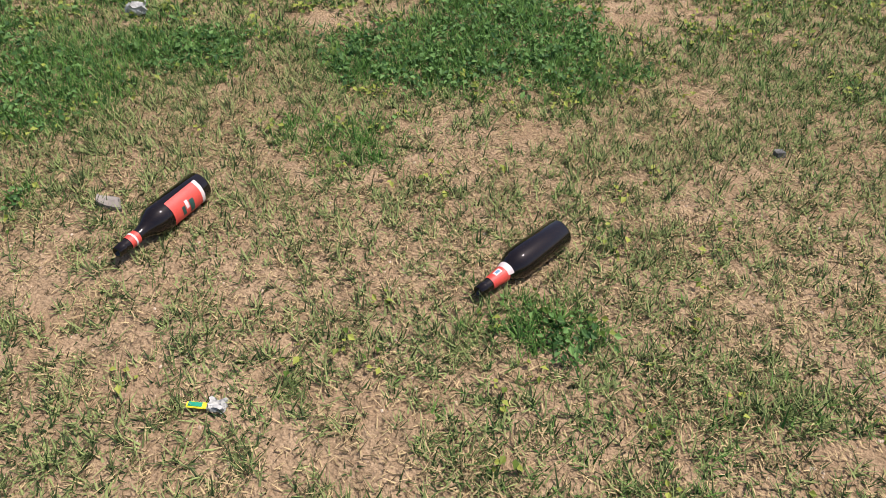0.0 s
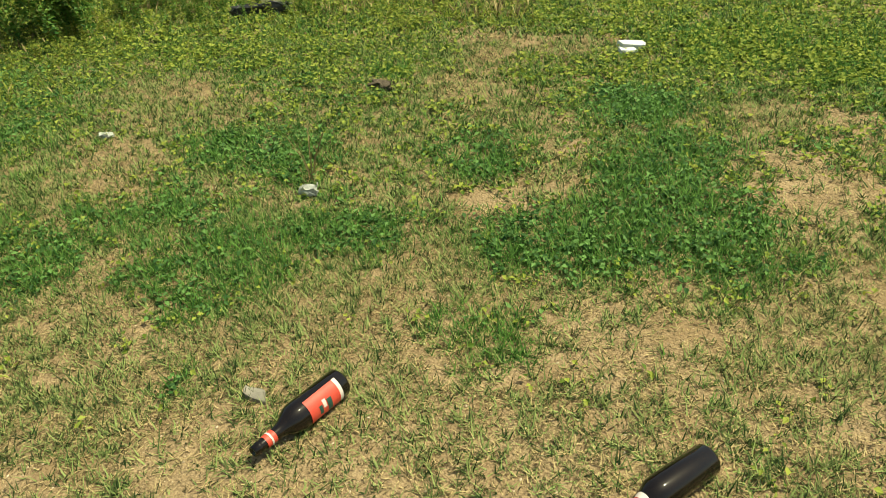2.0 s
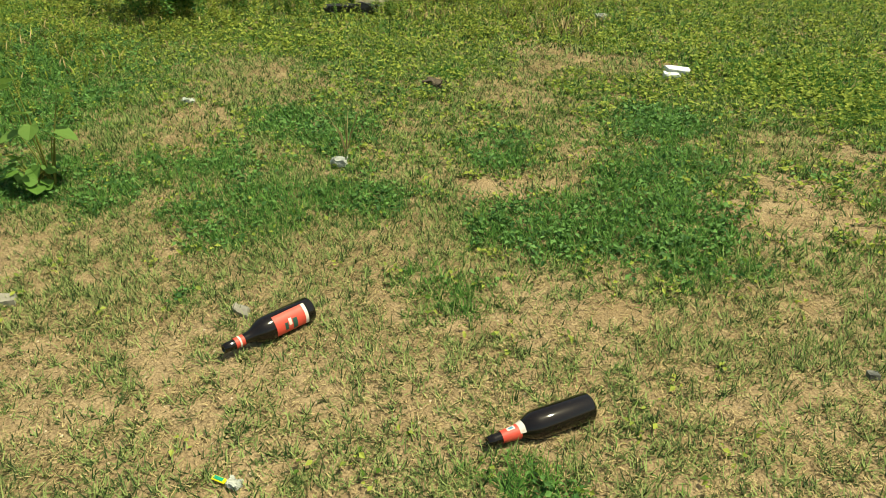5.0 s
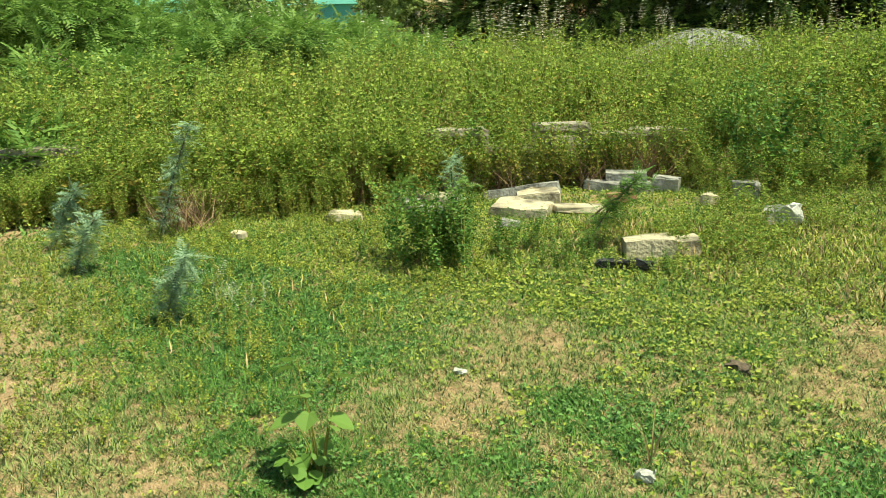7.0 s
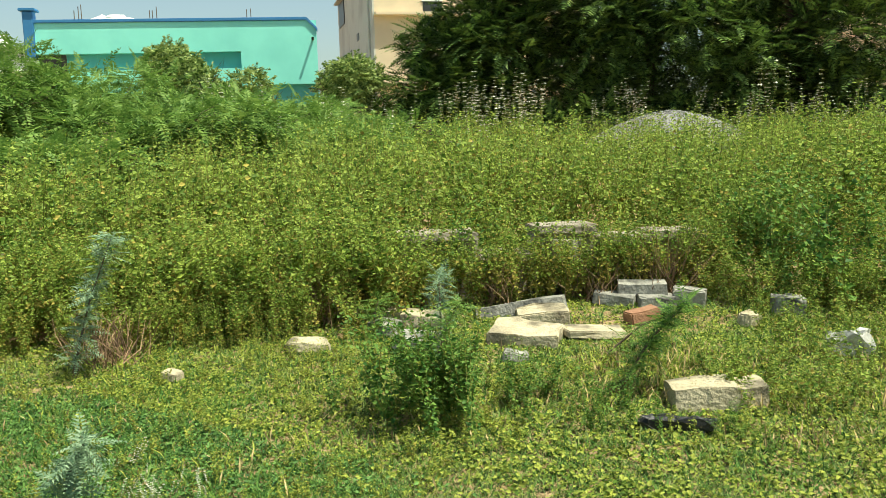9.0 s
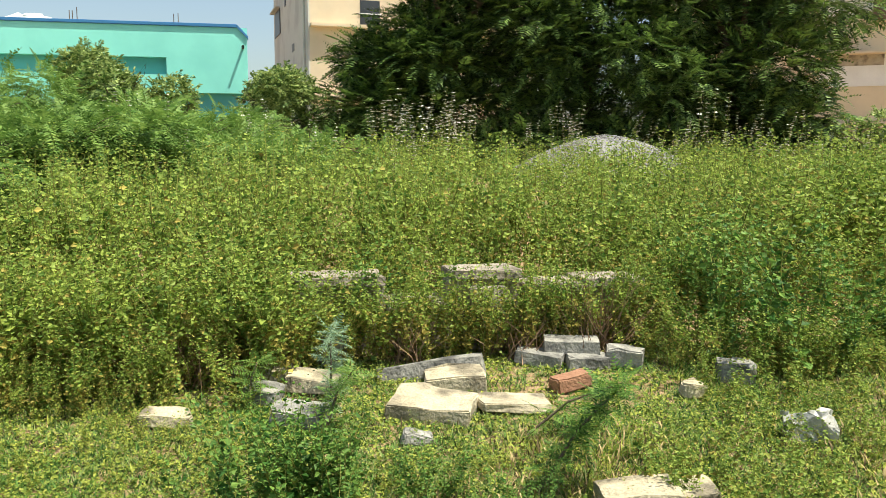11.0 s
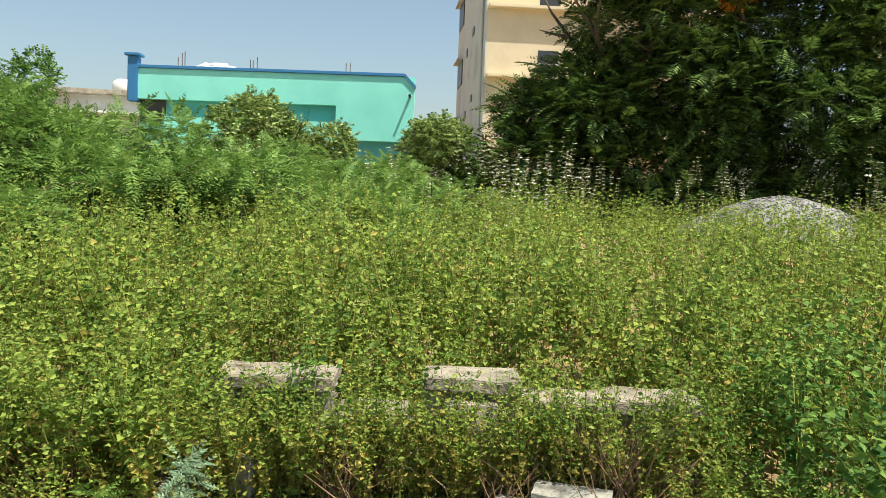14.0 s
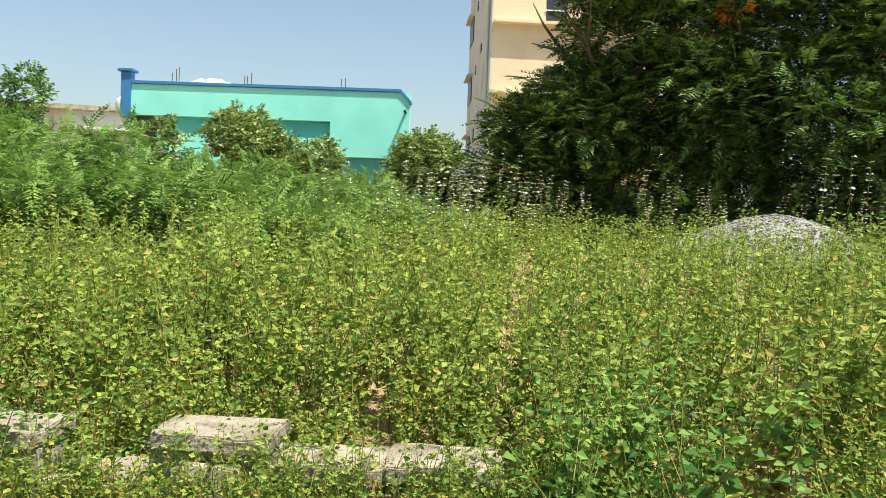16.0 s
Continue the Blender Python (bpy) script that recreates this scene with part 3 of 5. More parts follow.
WEEDS = [M_WEED, M_YELLOW, M_STEM, M_SEED]
plant_out("tall_weeds", "dense waist-high green weeds, yellowed low down", NEAR, 5600, (-12, 0, 3, 15), (0, 1.2), 1.02, 0.32, WEEDS, extra=off_wall)
plant_out("inner_weeds", "dense waist-high green weeds round the low wall", NEXT, 6400, (-13, 0, 3, 16), (1.2, 2.8), 1.02, 0.28, WEEDS, extra=off_wall)
plant_out("weed_thicket", "dense green weeds behind the low wall", MID, 7000, (-20, 1.5, 2, 19), (2.8, 7.5), 0.98, 0.26, WEEDS)
plant_out("far_weeds", "distant green weeds filling the plot", FAR, 5600, (-38, 3, 1, 34), (7.5, 40), 0.95, 0.25, WEEDS, extra=off_mound)
plant_out("seeding_weeds", "tall weeds with pale seed spikes", SPIKY, 190, (-19, 1, 11, 27), (4, 16), 1.18, 0.24, WEEDS, 0.16, extra=off_mound)


def strip(name, label, kinds, boxes, height, mats, keep_off=0.0):
    """Plants over rectangles (x0, x1, y0, y1, number)."""
    s = Soup()
    for x0, x1, y0, y1, number in boxes:
        x, y = RNG.uniform(x0, x1, number), RNG.uniform(y0, y1, number)
        ok = (spots(*lie(x, y), BARE) < 0.35) & (fbm(x, y, 2.1, 3.0) > -0.5 + keep_off) & off_wall(x, y)
        x, y = x[ok], y[ok]
        which = RNG.integers(0, len(kinds), len(x))
        for q, template in enumerate(kinds):
            w = which == q
            scatter(s, template, np.stack([x[w], y[w], rise(x[w], y[w]) - 0.01], 1), RNG.uniform(0, 6.28, w.sum()), RNG.uniform(height[0], height[1], w.sum()), 0.18)
    tagged(new(name, s.mesh(name, mats)), label, "weeds", kind="stuff")


def foot_row(name, label, kinds, number, along, before, height):
    """Weeds set out along the low wall's foot."""
    x, y = RNG.uniform(-9.5, -3.0, number * 30), RNG.uniform(3.5, 9.5, number * 30)
    u, w = by_wall(x, y)
    ok = (u > along[0]) & (u < along[1]) & (w > before[0]) & (w < before[1])
    x, y = x[ok][:number], y[ok][:number]
    s = Soup()
    for q, template in enumerate(kinds):
        t = np.arange(len(x)) % len(kinds) == q
        scatter(s, template, np.stack([x[t], y[t], rise(x[t], y[t]) - 0.01], 1), RNG.uniform(0, 6, t.sum()), RNG.uniform(*height, t.sum()), 0.16)
    tagged(new(name, s.mesh(name, WEEDS)), label, "weeds", kind="stuff")


foot_row("yellowing_weeds", "yellowing weeds at the foot of the low wall", SERE + SERE[:2] + NEAR[:3], 300, (-0.5, 2.3), (0.17, 0.44), (0.40, 0.76))
foot_row("wall_weeds", "dense green weeds hiding the low wall's line", NEAR, 270, (-2.9, -0.1), (-0.1, 0.75), (0.60, 0.95))
foot_row("far_wall_weeds", "green weeds before the far end of the wall", NEAR, 130, (-4.3, -2.9), (0.3, 0.9), (0.40, 0.60))
strip("yellow_green_weeds", "knee-high yellow-green weeds beside the rubble", LOW, [(-2.95, -1.7, 6.3, 8.7, 190), (-1.8, -0.9, 7.2, 10.0, 160), (-2.5, -1.7, 5.9, 6.4, 36), (-3.4, -2.9, 6.1, 7.0, 30)], (0.13, 0.36), [M_WEED, M_YELLOW, M_STEM, M_SEED])
strip("low_herbs", "ankle-high leafy green herbs in the turf", LOW, [(-6.8, -2.9, 2.9, 5.6, 850), (-5.0, -2.5, 1.8, 3.4, 300), (-5.6, -3.2, 5.4, 6.6, 320), (-2.9, -0.6, 5.0, 6.4, 150)], (0.06, 0.19), [M_HERB, M_YELLOW, M_STEM, M_SEED])

def long_grass(name, label, boxes, high, material):
    """Loose upright blades of longer grass over rectangles (x0, x1, y0, y1, number of blades)."""
    s = Soup()
    for x0, x1, y0, y1, n in boxes:
        x, y = RNG.uniform(x0, x1, n), RNG.uniform(y0, y1, n)
        ok = (fbm(x, y, 2.4, 8.0) + RNG.normal(0, 0.25, n) > 0.05) & (spots(*lie(x, y), BARE) < 0.4) & ~(in_poly(x, y, STAND) & (edge_gap(x, y) > 0.25))
        x, y = x[ok], y[ok]
        n = len(x)
        a, t = RNG.uniform(0, 6.28, n), RNG.uniform(0.1, 0.6, n)
        L = high * RNG.uniform(0.45, 1.2, n) * (1 + 0.4 * fbm(x, y, 1.9, 2.0))
        h = np.stack([np.cos(a) * t, np.sin(a) * t, np.ones(n)], 1) * L[:, None]
        w = np.stack([-np.sin(a), np.cos(a), np.zeros(n)], 1) * 0.0045
        b = np.stack([x, y, rise(x, y) - 0.005], 1)
        mid, tip = b + h * 0.55, b + h * [1.5, 1.5, 0.92]
        s.add(np.stack([b, mid + w, tip, mid - w], 1).reshape(-1, 3), (np.arange(n) * 4)[:, None] + [0, 1, 2, 3])
    tagged(new(name, s.mesh(name, [material])), label, "grass", kind="stuff")


long_grass("long_grass", "loose yellow-green long grass by the rubble", [(-3.4, -0.7, 6.0, 9.6, 9000), (-6.9, -2.8, 3.0, 6.2, 2200)], 0.085, M_HERB)
long_grass("long_dry_grass", "loose straw-coloured long grass by the rubble", [(-3.4, -0.7, 5.4, 9.6, 12000), (-6.9, -2.8, 3.0, 6.6, 1300)], 0.085, M_DRY)

# weeds and rough grass outside the edge
k = 2600
x, y = RNG.uniform(-9, 1, k), RNG.uniform(3, 12, k)
g = edge_gap(x, y)
ok = ~in_poly(x, y, STAND) & (RNG.random(k) < np.exp(-g / 0.75)) & (spots(*lie(x, y), BARE) < 0.3)
x, y, g = x[ok], y[ok], g[ok]
s = Soup()
for q in range(4):
    w = np.arange(len(x)) % 4 == q
    scatter(s, LOW[q], np.stack([x[w], y[w], rise(x[w], y[w]) - 0.01], 1), RNG.uniform(0, 6, w.sum()), RNG.uniform(0.12, 0.34, w.sum()) * np.exp(-g[w] / 2.5), 0.2)
tagged(new("low_weeds", s.mesh("low_weeds", [M_HERB, M_YELLOW, M_STEM, M_SEED])), "knee-high yellow-green weeds at the thicket's edge", "weeds", kind="stuff")

# half-grown weeds along the stand's sunny front
k = 9000
x, y = RNG.uniform(-9, 0, k), RNG.uniform(3, 12, k)
ok = ~in_poly(x, y, STAND) & (edge_gap(x, y) < 0.38) & off_wall(x, y) & (spots(*lie(x, y), BARE) < 0.4)
x, y = x[ok][:470], y[ok][:470]
s = Soup()
for q, template in enumerate(NEAR):
    w = np.arange(len(x)) % len(NEAR) == q
    scatter(s, template, np.stack([x[w], y[w], rise(x[w], y[w]) - 0.01], 1), RNG.uniform(0, 6, w.sum()), RNG.uniform(0.24, 0.55, w.sum()), 0.2)
tagged(new("front_weeds", s.mesh("front_weeds", WEEDS)), "half-grown yellow-green weeds along the thicket's front", "weeds", kind="stuff")

# ---- far buildings ----
settle(scene.objects)

def wall_frame(a, b):
    """A pose whose x runs along the ground from a to b and whose y points behind that line."""
    d = Vector((b[0] - a[0], b[1] - a[1], 0))
    return Matrix.Translation((a[0], a[1], 0)) @ Matrix.Rotation(math.atan2(d.y, d.x), 4, "Z"), d.length


at, L = wall_frame((-32.1, 15.4), (-25.55, 23.2))
hall = thing("turquoise_building", "turquoise painted low building with blue parapet edge", "building", at)
TOP = 6.13
body = box("wall", 0.0, L, 0.35, 7, 0, TOP, M_TEAL)
for v in body.vertices:
    if v.co.y > 3 and v.co.x > L / 2:
        v.co.x -= 5.0
part("wall", body, hall)
part("wall", box("wall", L * 0.72, L, 0.0, 0.348, 3.77, TOP - 0.003, M_TEAL), hall)
part("wall", box("wall", 0.0, L * 0.72, 0.0, 0.348, 5.02, TOP - 0.003, M_TEAL), hall)
part("wall", box("wall", L * 0.10, L * 0.719, 0.03, 0.348, 0, 4.41, M_TEAL), hall)
# Both panels carry their shade as a darker colour
part("recess_panel", box("recess_panel", L * 0.10, L * 0.718, 0.30, 0.346, 4.41, 5.017, M_TEALSHADE), hall, "recessed turquoise band under the parapet, coloured darker for shade")
part("recess_panel", box("recess_panel", L * 0.72, L - 0.02, 0.20, 0.347, 0, 3.767, M_TEALSHADE), hall, "turquoise lower wall with shade put into its colour")
part("side_opening", box("side_opening", 0.05, L * 0.098, 0.30, 0.346, 4.2, 5.017, M_DARK), hall)
part("parapet_edge", box("parapet_edge", -0.05, L - 0.35, -0.06, 0.4, TOP, TOP + 0.12, M_BLUE, 0.02), hall, "blue painted parapet edge")
part("corner_post", box("corner_post", -0.30, 0.06, -0.12, 0.3, 4.9, TOP + 0.42, M_BLUE, 0.03), hall, "blue corner post")
part("post_cap", box("post_cap", -0.40, 0.16, -0.2, 0.4, TOP + 0.42, TOP + 0.52, M_BLUE, 0.02), hall)
bm = bmesh.new()
pts = [(L - 0.36, TOP + 0.12), (L + 0.04, TOP - 0.30), (L + 0.04, TOP - 0.40), (L - 0.36, TOP)]
front = [bm.verts.new((u, -0.06, z)) for u, z in pts]
rear = [bm.verts.new((u, 0.4, z)) for u, z in pts]
bm.faces.new(front), bm.faces.new(rear[::-1])
for k in range(4):
    bm.faces.new((front[k], rear[k], rear[(k + 1) % 4], front[(k + 1) % 4]))
bmesh.ops.recalc_face_normals(bm, faces=bm.faces[:])
part("parapet_end", bm_mesh("parapet_end", bm, M_BLUE), hall, "sloping blue end of the parapet")
part("spout", lathe("spout", [(0, 0.05), (0.35, 0.05)], M_STEEL, 8), hall, at=Matrix.Translation((L - 0.15, 0, TOP - 0.7)) @ Matrix.Rotation(-math.pi / 2, 4, "Z"))
for u in (0.13, 0.145, 0.155, 0.395, 0.405, 0.42, 0.745, 0.76):
    part("reinforcing_bar", lathe("reinforcing_bar", [(TOP, 0.016), (TOP + 0.62 + 0.12 * math.sin(u * 90), 0.016)], M_STEEL, 6), hall, at=Matrix.Translation((u * L, 0.6, 0)) @ Matrix.Rotation(-math.pi / 2, 4, "Y"))
tank = thing("roof_tank", "white tarpaulin heap on the turquoise building's roof", "tarpaulin", at @ Matrix.Translation((L * 0.24, 1.6, TOP - 0.06)))
bm = bmesh.new()
bmesh.ops.create_uvsphere(bm, u_segments=24, v_segments=12, radius=1)
for v in bm.verts:
    v.co = Vector((v.co.x * 1.1, v.co.y * 0.6, max(v.co.z, -0.05) * 0.52)) + noise.noise_vector(v.co * 3.1) * 0.22
part("cover", bm_mesh("cover", bm, M_WHITE, True), tank)

at, L = wall_frame((-31.5, 32.0), (-24.6, 41.9))
flats = thing("cream_apartment_building", "cream apartment building with grey side wall", "building", at)
part("wall", box("wall", 0, L, 0, 14.5, 0, 17, M_BEIGE), flats)
part("side_wall", box("side_wall", -0.08, 0.0, 0.0, 14.5, 0, 17, M_GREYPAINT), flats, "grey-white side wall in shade")
for z in (4.3, 7.7, 11.0, 14.3):
    part("floor_ledge", box("floor_ledge", 0.0, L, -0.45, 0.0, z, z + 0.16, M_BEIGE, 0.02), flats)
for z in (5.2, 8.8, 12.4):
    win = part("window", box("window", -0.14, -0.082, 11.0, 13.6, z, z + 1.5, M_DARK, 0.01), flats)
    part("shade", box("shade", -0.42, -0.141, 10.8, 13.8, z + 1.5, z + 1.58, M_GREYPAINT), win)
    part("vent", box("vent", -0.12, -0.082, 5.0, 5.8, z + 1.9, z + 2.3, M_DARK), flats)
    part("vent", box("vent", -0.12, -0.082, 8.2, 8.8, z + 1.2, z + 1.7, M_DARK), flats)
part("drain_pipe", lathe("drain_pipe", [(0, 0.06), (17, 0.06)], M_GREYPAINT, 8), flats, at=Matrix.Translation((-0.15, 1.0, 0)) @ Matrix.Rotation(-math.pi / 2, 4, "Y"))
for u in (2.5, 6.0, 9.5):
    for z in (1.0, 4.5, 7.8, 11.1):
        win = part("window", box("window", u, u + 1.0, -0.03, 0.0, z, z + 1.3, M_GLASS, 0.01), flats)
        part("frame", box("frame", u - 0.06, u + 1.06, -0.06, -0.031, z + 0.62, z + 0.67, M_WHITE), win)
        part("sill", box("sill", u - 0.1, u + 1.1, -0.16, 0.0, z - 0.08, z - 0.003, M_BEIGE), win)

at, L = wall_frame((-20.0, 45.6), (-4.0, 49.0))
block = thing("cream_housing_block", "cream housing block with balconies and small windows", "building", at)
part("wall", box("wall", 0, L, 0, 10, 0, 14, M_BEIGE), block)
for u in (2.0, 5.5, 12.5):
    for z in (2.8, 6.15, 9.5):
        win = part("window", box("window", u, u + 0.62, -0.03, 0.0, z, z + 1.3, M_GLASS, 0.01), block)
        part("frame", box("frame", u - 0.05, u + 0.67, -0.06, -0.031, z + 0.62, z + 0.68, M_WHITE), win)
        part("sill", box("sill", u - 0.1, u + 0.72, -0.2, 0.0, z - 0.1, z - 0.003, M_WHITE), win)
for z in (1.5, 4.83, 8.2):
    bal = part("balcony", box("balcony", 8.4, 11.9, -0.05, 0.0, z, z + 0.98, M_WHITE, 0.01), block, "white balcony front")
    # Solid grey-brown panel: its colour stands for the shade inside the balcony
    part("shaded_opening", box("shaded_opening", 8.4, 11.9, -0.04, 0.0, z + 0.983, z + 1.5, M_WALL), bal)
    part("shade", box("shade", 8.2, 12.0, -0.75, 0.0, z + 1.5, z + 1.6, M_BEIGE, 0.01), bal)
    part("pillar", box("pillar", 11.2, 11.4, -0.14, -0.051, z + 0.7, z + 1.5, M_WHITE), bal)
part("window_box", box("window_box", 10.6, 11.6, -0.6, 0.0, 7.9, 8.8, M_STEEL, 0.02), block, "brown projecting window cage")
part("shutter", box("shutter", 12.2, 15.2, -0.06, 0.0, 3.3, 4.4, M_WALL, 0.01), block)
part("shade", box("shade", 11.9, 15.6, -0.9, 0.0, 4.42, 4.56, M_WHITE, 0.01), block)
part("drain_pipe", lathe("drain_pipe", [(0, 0.06), (14, 0.06)], M_STEEL, 8), block, at=Matrix.Translation((14.2, -0.08, 0)) @ Matrix.Rotation(-math.pi / 2, 4, "Y"))

at, L = wall_frame((-46.2, 11.0), (-41.3, 20.5))
shed = thing("grey_house", "low grey-brown house with flat roof beyond the thicket", "building", at)
part("wall", box("wall", 0, L, 0, 6, 0, 6.1, M_GREYPAINT), shed)
part("roof", box("roof", -0.4, L + 0.4, -0.5, 6.4, 6.1, 6.35, M_WALL, 0.03), shed)
part("window", box("window", L * 0.6, L * 0.75, -0.04, 0.0, 3.9, 5.1, M_DARK, 0.01), shed)
part("shade_board", box("shade_board", L * 0.55, L * 0.95, -0.9, 0.0, 5.2, 5.32, M_WHITE, 0.01), shed)
part("roof_tank", lathe("roof_tank", [(6.35, 0.0), (6.35, 0.5), (7.0, 0.5), (7.15, 0.3), (7.16, 0.0)], M_WHITE, 18), shed, at=Matrix.Translation((L * 0.75, 2, 0)) @ Matrix.Rotation(-math.pi / 2, 4, "Y"))


# ---- trees and bushes ----
def frond(pairs, length, width, leaf_w, seed):
    """A feathery compound leaf along x, drooping; slot 0."""
    r = np.random.default_rng(seed)
    u = np.linspace(0.08, 1, pairs)
    base = np.stack([u * length, np.zeros(pairs), -0.35 * length * u ** 2], 1)
    base = np.repeat(base, 2, 0)
    sgn = np.tile([1.0, -1.0], pairs)
    span = width * np.repeat(np.sin(np.pi * np.clip(u * 0.85 + 0.12, 0, 1)), 2) * r.uniform(0.8, 1.1, 2 * pairs)
    along = np.stack([np.full(2 * pairs, 0.45), sgn, np.full(2 * pairs, -0.25)], 1) + r.normal(0, 0.12, (2 * pairs, 3))
    tip = base + unit(along) * span[:, None]
    half = unit(np.cross(along, [0, 0, 1.0])) * leaf_w / 2
    v = np.stack([base + along * 0.1 * span[:, None] + half, base + along * 0.1 * span[:, None] - half, tip], 1).reshape(-1, 3)
    i = (np.arange(2 * pairs) * 3)[:, None]
    return v, i + [0, 1, 2], np.zeros(2 * pairs, int)


def place_fronds(soup, template, pos, out, size):
    """Copies of a frond whose x turns to each direction in out."""
    v, f, m = template
    k, n = len(pos), len(v)
    if not k:
        return
    d = unit(out)
    side = unit(np.cross(np.tile([0, 0, 1.0], (k, 1)), d) + RNG.normal(0, 0.25, (k, 3)))
    up = np.cross(d, side)
    w = (d[:, None] * v[None, :, :1] + side[:, None] * v[None, :, 1:2] + up[:, None] * v[None, :, 2:]) * size[:, None, None] + pos[:, None]
    ff = np.where(f[None] < 0, -1, f[None] + (np.arange(k) * n)[:, None, None]).reshape(-1, f.shape[1])
    soup.add(w.reshape(-1, 3), ff, np.tile(m, k))


def limbs(start, height, spread, count, radius, seed, forks=3):
    """A tapered trunk with forking limbs; returns a soup and the limb ends."""
    r = np.random.default_rng(seed)
    s, ends = Soup(), []
    o = np.array(start, float)
    fork = o + [r.normal(0, 0.1), r.normal(0, 0.1), height * 0.28]
    s.add(*tube([o - [0, 0, 0.1], o + (fork - o) * 0.5, fork], [radius * 1.25, radius, radius * 0.8], 8))
    for c in range(count):
        a = 6.28 * c / count + r.normal(0, 0.3)
        e = fork + [spread * 0.6 * np.cos(a), spread * 0.6 * np.sin(a), height * r.uniform(0.25, 0.5)]
        m = (fork + e) / 2 + [0, 0, 0.08 * height] + r.normal(0, 0.05, 3)
        s.add(*tube([fork, m, e], [radius * 0.6, radius * 0.42, radius * 0.25], 6))
        for q in range(forks):
            b = a + r.normal(0, 0.6)
            g = e + [spread * 0.4 * np.cos(b), spread * 0.4 * np.sin(b), height * r.uniform(-0.02, 0.24)]
            s.add(*tube([e, (e + g) / 2 + r.normal(0, 0.06, 3), g], [radius * 0.25, radius * 0.16, radius * 0.05], 4))
            ends.append(g)
    return s, np.array(ends)


def crown(lobes, number, templates, size, inner=0.25):
    """Fronds over uneven lobes (x, y, z, rx, ry, rz), thickest near their surface."""
    s = Soup()
    lobes = np.array(lobes)
    area = (lobes[:, 3] * lobes[:, 5]) ** 1.0
    pick = RNG.choice(len(lobes), number, p=area / area.sum())
    d = unit(RNG.normal(0, 1, (number, 3)))
    rad = (1 - inner * RNG.random(number) ** 1.5) * (1 + 0.16 * np.sin(d[:, 0] * 7 + pick) * np.cos(d[:, 2] * 6 + pick))
    c = lobes[pick]
    pos = c[:, :3] + d * c[:, 3:] * rad[:, None]
    ok = pos[:, 2] > 0.25
    pos, d = pos[ok], d[ok]
    out = d * [1, 1, 0.5] + RNG.normal(0, 0.35, d.shape)
    which = RNG.integers(0, len(templates), len(pos))
    for q, t in enumerate(templates):
        w = which == q
        place_fronds(s, t, pos[w], out[w], size * RNG.uniform(0.7, 1.3, w.sum()))
    return s


FROND = [frond(9, 0.62, 0.20, 0.075, q) for q in range(4)]
TREE_LOBES = []
lob = np.random.default_rng(5)
for k in range(9):
    u = k / 8
    cx, cy = -19.2 + 11.4 * u, 22.3 + 7.2 * u
    top = (4.6, 6.0, 8.4, 10.4, 10.8, 10.6, 10.4, 9.4, 7.4)[k]
    for z in np.arange(1.7, top, 1.3):
        TREE_LOBES.append((cx + lob.normal(0, 0.35), cy + lob.normal(0, 0.6), z + lob.normal(0, 0.25), 1.35 + 0.3 * lob.random(), 1.8, 0.95))
for q, (lo, hi, tx, ty) in enumerate(((-99, -15.2, -16.6, 23.9), (-15.2, -11.2, -13.2, 26.1), (-11.2, 99, -9.4, 28.6))):
    own = [l for l in TREE_LOBES if lo <= l[0] < hi]
    tree = thing("tree", "large dark green feathery-leaved tree behind the weeds", "tree", group="trees before the cream buildings")
    wood, _ = limbs((tx, ty, 0.9), 9.0, 2.4, 5, 0.24, 10 + q)
    part("trunk", wood.mesh("trunk", [M_BARK], True), tree)
    part("crown", crown(own, 8600, FROND, 1.08, 0.6).mesh("crown", [M_TREELEAF]), tree)
    if q == 1:
        bloom = crown([(-13.3, 24.4, 7.3, 0.4, 0.35, 0.28)], 70, [frond(4, 0.22, 0.12, 0.07, 3)], 1.0)
        tagged(part("flowers", bloom.mesh("flowers", [M_ORANGE]), tree, "cluster of orange flowers"), kind="stuff")

# feathery thorn bushes at the left and through the middle distance
BUSHY = [frond(9, 0.30, 0.09, 0.030, 36 + q) for q in range(3)]
FINE = [frond(10, 0.30, 0.085, 0.020, 30 + q) for q in range(3)]


def feather_bush(x, y, wide, high, number, size, seed, material=M_FEATHER, label="pale green feathery thorn bush", name="thorn_bush"):
    r = np.random.default_rng(seed)
    ob = thing(name, label, "bush", group="thorn bushes")
    z0 = float(level(x, y))
    wood, _ = limbs((x, y, z0), high, wide * 0.8, 6, 0.03 + 0.01 * wide, seed)
    part("branches", wood.mesh("branches", [M_BARK], True), ob)
    lobes = [(x + r.normal(0, wide * 0.42), y + r.normal(0, wide * 0.42), z0 + high * r.uniform(0.35, 0.8), wide * 0.33, wide * 0.33, high * 0.20) for _ in range(16)]
    part("foliage", crown(lobes, int(number * 0.75), BUSHY, size * 1.12, 0.8).mesh("foliage", [material]), ob)
    return ob


